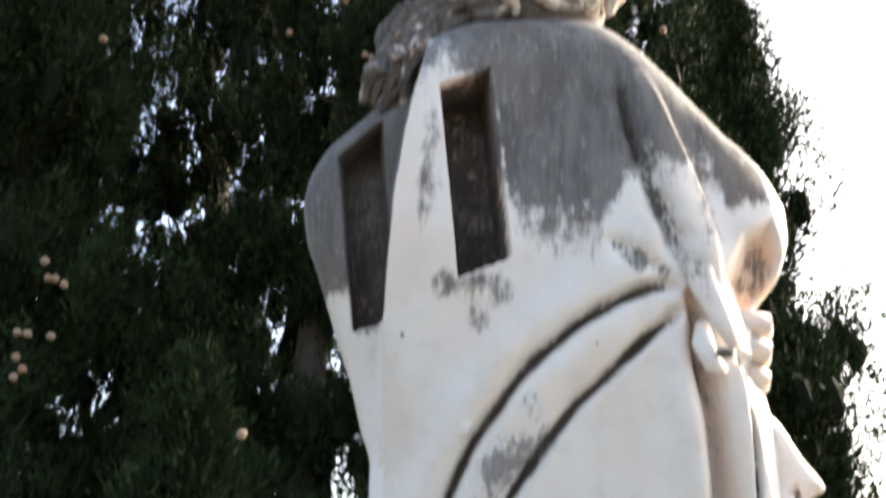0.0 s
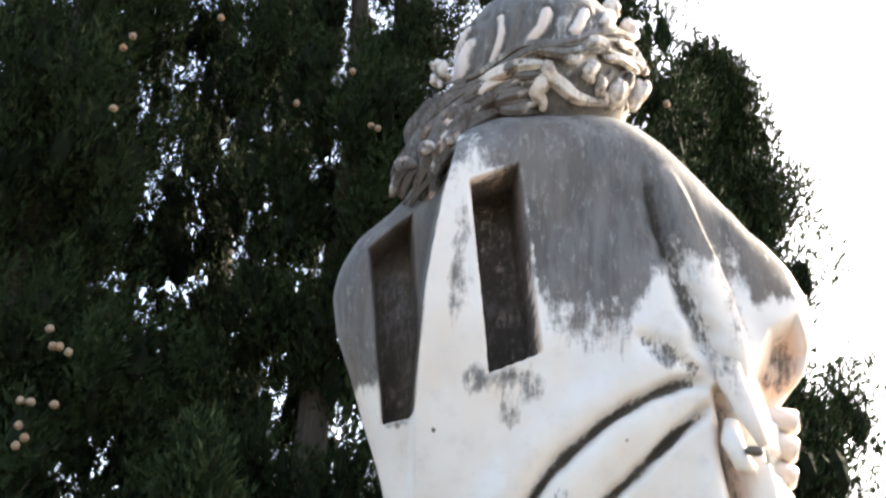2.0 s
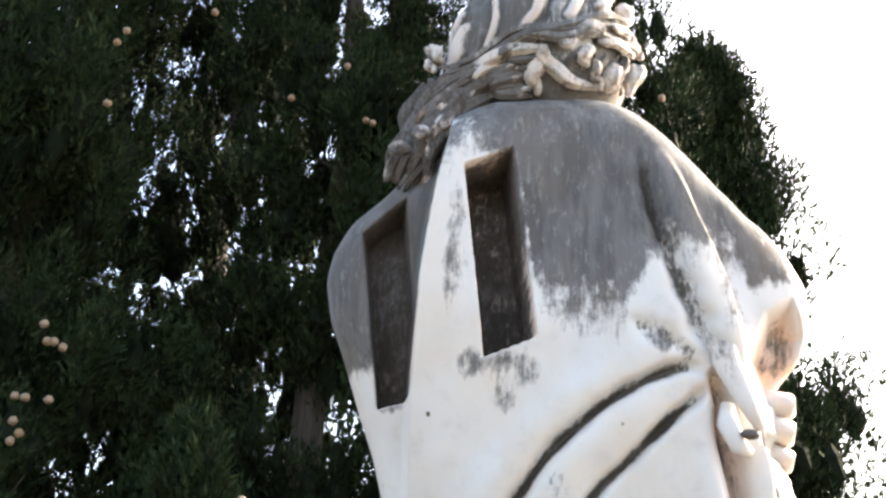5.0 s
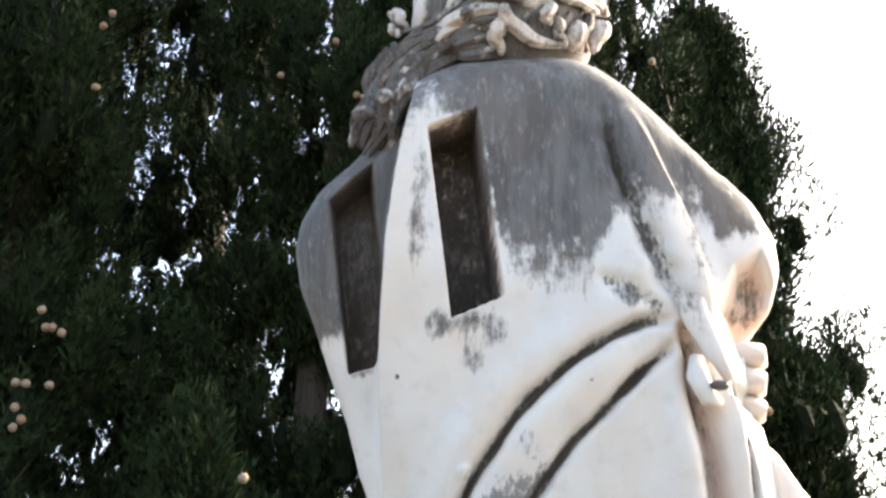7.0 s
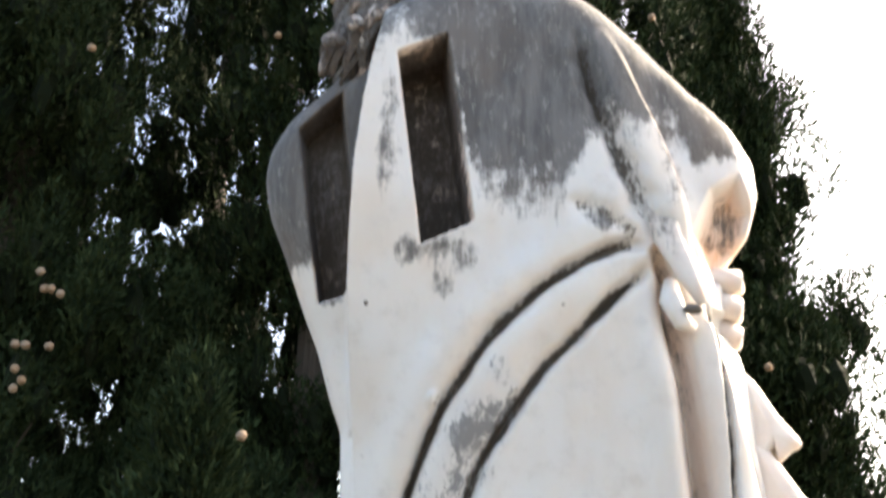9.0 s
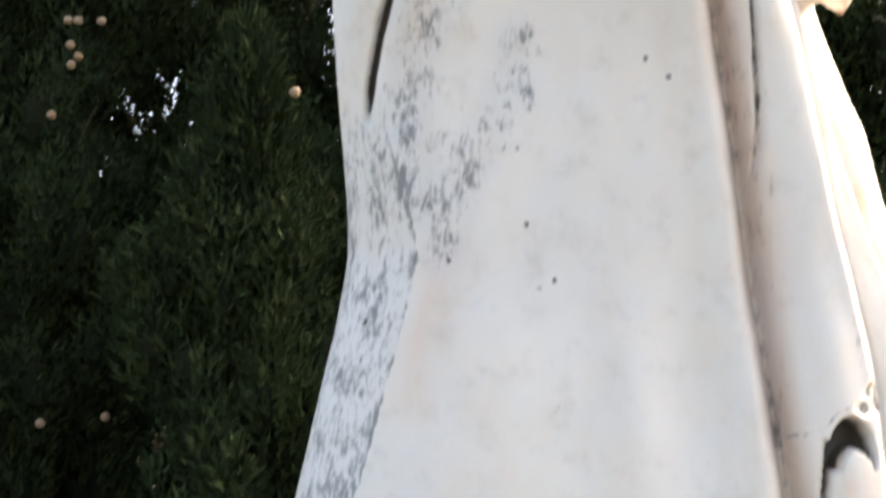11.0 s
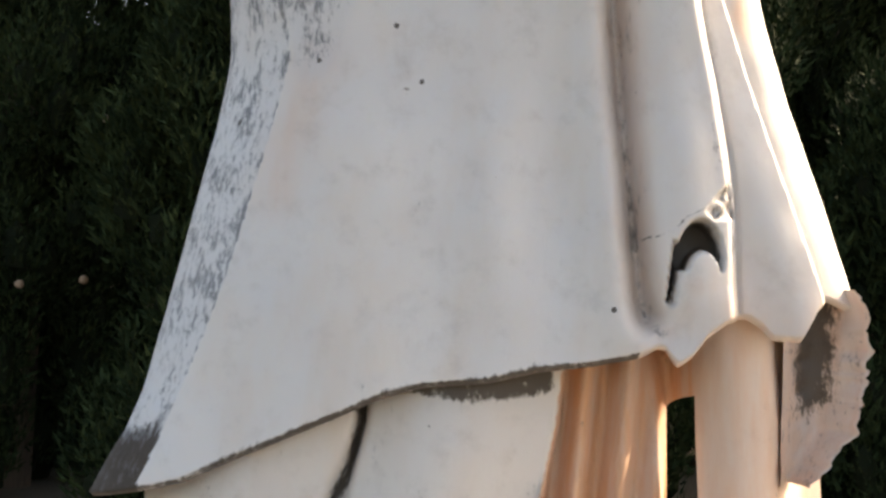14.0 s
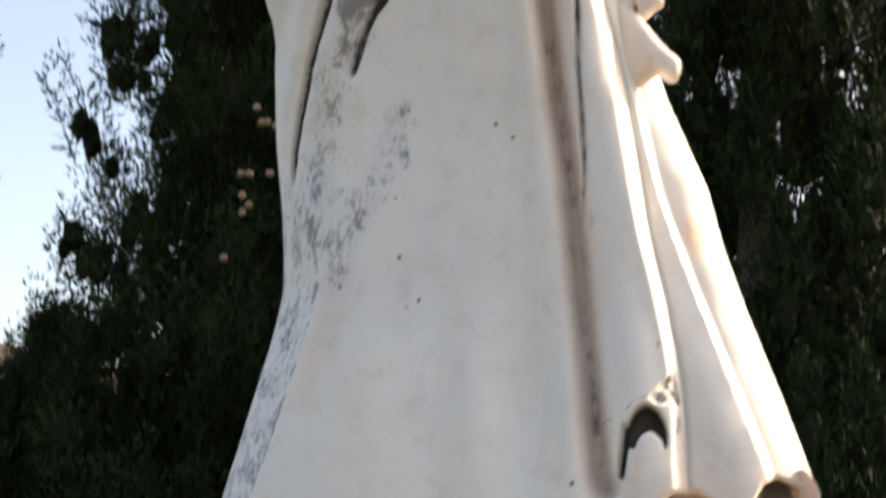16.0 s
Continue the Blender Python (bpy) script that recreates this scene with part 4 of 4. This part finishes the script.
# see-through shafts between the boughs: (x, z) where they begin at y = 5, (x, z) where they end at y = 12, and width at the middle
SHAFTS = [(-1.94, 4.52, -3.83, 7.38, 0.05), (-1.81, 4.41, -3.55, 7.16, 0.05), (-1.69, 4.46, -3.30, 7.26, 0.07), (-1.55, 4.51, -3.00, 7.38, 0.05), (-1.45, 4.51, -2.80, 7.36, 0.06), (-1.48, 5.50, -2.86, 9.42, 0.04), (-1.39, 5.95, -2.68, 10.36, 0.05), (-1.21, 5.58, -2.30, 9.60, 0.05), (-1.74, 5.22, -3.39, 8.86, 0.05), (-1.83, 5.34, -3.59, 9.09, 0.04), (-1.18, 5.04, -2.23, 8.46, 0.05), (-1.51, 4.83, -2.92, 8.04, 0.05), (-1.05, 4.47, -1.96, 7.29, 0.03), (-1.45, 6.23, -2.80, 10.95, 0.03), (-1.90, 5.05, -3.73, 8.49, 0.04)]


def shaft_clearance(p):
    """How far places (n, 3) lie outside the nearest shaft."""
    best = np.full(len(p), 9.0)
    t = (p[:, 1] - 5.0) / 7.0
    for x0, z0, x1, z1, r in SHAFTS:
        best = np.minimum(best, np.hypot(p[:, 0] - x0 - t * (x1 - x0), p[:, 2] - z0 - t * (z1 - z0)) - r * (0.75 + 0.5 * t))
    return best


def cypress(x, y, height, radius, seed, label, boughs=90, per=112, size=0.068, base=0.12, material=None, belly=0.35):
    """An upright tree: trunk, rising limbs and a crown of feathery boughs."""
    rng = np.random.RandomState(seed)
    tree = new("cypress_tree")
    tree.location = (x, y, 0)
    tagged(tree, label, "tree", group="cypresses behind the statue")
    bm = bmesh.new()
    zs = np.linspace(-0.05, height * 0.93, 9)
    limb(bm, [(0.05 * math.sin(2.1 * i + seed), 0.05 * math.cos(1.7 * i), z) for i, z in enumerate(zs)], list(np.linspace(0.06 * radius + 0.10, 0.015, 9)))
    limbs = bmesh.new()
    pts, ways, sizes, cores, young_lit = [], [], [], [], []

    def reach(h):
        return radius * min(1.0, (h / belly + 0.70)) * max(0.05, 1 - max(0.0, (h - belly) / (1 - belly)) ** 1.8)

    for _ in range(boughs):
        h = base / height + (1 - base / height) * rng.uniform(0, 1) ** 1.05 * 0.97
        a = rng.uniform(0, 2 * math.pi)
        r = reach(h) * rng.uniform(0.34, 1.0) ** 0.8
        z = h * height
        foot = np.array([0, 0, max(0.2, z - 0.9 * r - 0.3)])
        tip = np.array([r * math.cos(a), r * math.sin(a), z])
        elbow = 0.5 * (foot + tip) + np.array([0.10 * r * math.cos(a), 0.10 * r * math.sin(a), -0.10 * r])
        path = [foot, 0.5 * foot + 0.5 * elbow, elbow, 0.4 * elbow + 0.6 * tip, tip]
        if rng.uniform() < 0.05:
            limb(limbs, [tuple(p) for p in path[:3]], [0.020, 0.014, 0.006], 6)
        # a bough is a few upright tufts round the outer part of its limb
        for _ in range(6):
            t = rng.uniform(0.2, 1.0) ** 0.8
            c = foot + (tip - foot) * t + rng.normal(0, 0.10, 3) * (0.4 + radius * 0.35)
            if shaft_clearance((c + (x, y, 0))[None])[0] < 0.07:
                continue
            n = int(per * rng.uniform(0.6, 1.3) * (1.0 if c[2] < 10.3 else 0.25) * (1.2 if tip[1] < 0.3 * radius else 0.38))
            axes = np.array([0.17, 0.17, 0.36]) * rng.uniform(0.7, 1.3) * (0.5 + 0.33 * radius)
            q = rng.normal(0, 1, (n, 3))
            q /= np.linalg.norm(q, axis=1, keepdims=True)
            lobes = 1 + 0.22 * np.sin(5 * np.arctan2(q[:, 1], q[:, 0]) + rng.uniform(0, 6)) * np.sin(4 * q[:, 2] + rng.uniform(0, 6))
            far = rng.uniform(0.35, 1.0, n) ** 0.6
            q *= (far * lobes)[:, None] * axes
            # fresh growth and painted light, rising toward the outer top of the tuft
            young_lit.append(np.clip(smooth(0.75, 1.0, far) * (0.6 + 0.5 * q[:, 2] / axes[2]), 0, 1))
            way = q / axes * np.array([0.7, 0.7, 0.35]) + np.array([0.2 * math.cos(a), 0.2 * math.sin(a), 0.75])
            pts.append(c + q)
            ways.append(way)
            sizes.append(rng.uniform(0.6, 1.25, n) * size)
            # solid lump filling the tuft; its colour carries the inner shade
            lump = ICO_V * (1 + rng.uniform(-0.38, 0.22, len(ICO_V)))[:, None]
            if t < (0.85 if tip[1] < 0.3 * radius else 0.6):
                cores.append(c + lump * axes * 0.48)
    pts, ways, sizes, young_lit = np.concatenate(pts), np.concatenate(ways), np.concatenate(sizes), np.concatenate(young_lit)
    keep = pts[:, 2] > 0.12
    keep &= (shaft_clearance(pts + np.array([x, y, 0])) > 0.0) | (rng.uniform(0, 1, len(pts)) < 0.05)
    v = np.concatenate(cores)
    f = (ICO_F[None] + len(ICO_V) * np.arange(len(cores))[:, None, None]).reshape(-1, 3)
    tagged(mesh_object("shaded_inner_foliage", v.tolist(), f.tolist(), CYPRESS_SHADED, tree, False), kind="stuff")
    part("trunk", bm, BARK, tree)
    tagged(part("branchwork", limbs, BARK, tree), kind="stuff")
    v, f = spray_mesh(pts[keep], ways[keep], sizes[keep], rng)
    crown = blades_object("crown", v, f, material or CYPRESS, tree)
    at = crown.data.attributes.new("young_lit", "FLOAT", "POINT")
    at.data.foreach_set("value", (np.repeat(young_lit[keep], 6) * np.tile([0.3, 0.3, 1.0], 2 * keep.sum())).astype(np.float32))
    tagged(crown, kind="stuff")
    return tree


def woody_cone(tree, place, r, seed):
    rng = random.Random(seed)
    bm = bmesh.new()
    bmesh.ops.create_icosphere(bm, subdivisions=2, radius=r)
    for v in bm.verts:
        k = noise.noise(v.co / r * 1.6 + Vector((seed, 0, 0)))
        v.co *= 1 + 0.22 * k
    for fc in bm.faces:
        fc.smooth = True
    ob = part("cone", bm, CONE, tree)
    ob.location = Vector(place) - tree.location


build_ground()
build_plinth()
build_statue()
cypress(-2.15, 9.3, 15.0, 1.75, 21, "slender cypress glimpsed between the nearer ones", boughs=270, per=70, size=0.085, belly=0.5)
cypress(-4.0, 9.6, 15.0, 1.5, 22, "slender cypress half hidden behind the cone-bearing tree", boughs=220, per=62, size=0.085, belly=0.5)
left_tree = cypress(-3.25, 6.9, 14.0, 1.48, 11, "tall dark green cypress with round woody cones on its boughs", boughs=310, belly=0.42)
mid_tree = cypress(-0.9, 7.6, 15.0, 1.5, 12, "broad dark green cypress with feathery upright sprays", boughs=310, belly=0.3)
right_tree = cypress(0.90, 6.9, 14.5, 1.55, 13, "dark green cypress against the bright sky", boughs=350, belly=0.38)
far_tree = cypress(2.85, 9.4, 9.8, 1.95, 14, "lower bluish green cypress standing further back", boughs=330, per=100, size=0.085)
low_tree = cypress(-1.3, 4.9, 3.5, 0.8, 15, "small light-tipped cypress in front of the taller trees", boughs=70, base=0.2)
for k, (hx, hy, hh) in enumerate(((-4.75, 10.6, 4.9), (-2.5, 10.9, 6.4), (0.2, 10.7, 6.6), (2.0, 10.9, 5.3))):
    cypress(hx, hy, hh, 1.65, 31 + k, "shaded cypress in the row further back", boughs=120, per=44, size=0.095)
cypress(2.75, 6.2, 2.8, 1.0, 18, "low bushy cypress beside the taller ones", boughs=70, per=80, size=0.075)
bush_tree = cypress(-4.75, 6.9, 3.3, 1.2, 17, "low young cypress under the tall trees", boughs=110, base=0.15, per=90)
edge_tree = cypress(-8.1, 8.6, 12.0, 1.15, 16, "yellow-green cypress at the edge of the garden", boughs=190, per=75, size=0.075, belly=0.5, material=CYPRESS_PALE)
# cones in their clusters on the outer sprays: (x, z) and how many hang together
for i, (tree, y, x, z) in enumerate((
    (left_tree, 5.2, -2.25, 6.38), (left_tree, 5.2, -2.30, 6.28), (left_tree, 5.2, -1.87, 6.97), (left_tree, 5.2, -1.68, 6.59), (left_tree, 5.2, -2.28, 5.80),
    (left_tree, 5.2, -2.38, 4.23), (left_tree, 5.2, -2.34, 4.12), (left_tree, 5.2, -2.30, 4.12), (left_tree, 5.2, -2.24, 4.09), (left_tree, 5.2, -2.46, 3.77),
    (left_tree, 5.2, -2.40, 3.765), (left_tree, 5.2, -2.26, 3.76), (left_tree, 5.2, -2.44, 3.62), (left_tree, 5.2, -2.39, 3.55), (left_tree, 5.2, -2.43, 3.50),
    (left_tree, 5.2, -2.05, 2.385), (left_tree, 5.2, -2.52, 1.425), (left_tree, 5.2, -2.15, 1.46), (left_tree, 5.2, -2.535, 3.20),
    (mid_tree, 5.95, -1.24, 7.41), (mid_tree, 5.95, -1.17, 7.41), (mid_tree, 5.95, -0.48, 7.56), (mid_tree, 5.95, -0.79, 6.73), (mid_tree, 5.95, -1.18, 6.41), (mid_tree, 5.95, -0.61, 6.27), (mid_tree, 5.95, -0.56, 6.25),
    (low_tree, 4.10, -0.92, 3.02), (right_tree, 5.2, 2.02, 3.76), (right_tree, 5.2, 1.88, 4.62), (right_tree, 5.3, 1.45, 6.25))):
    woody_cone(tree, (x, y, z), 0.027, i)
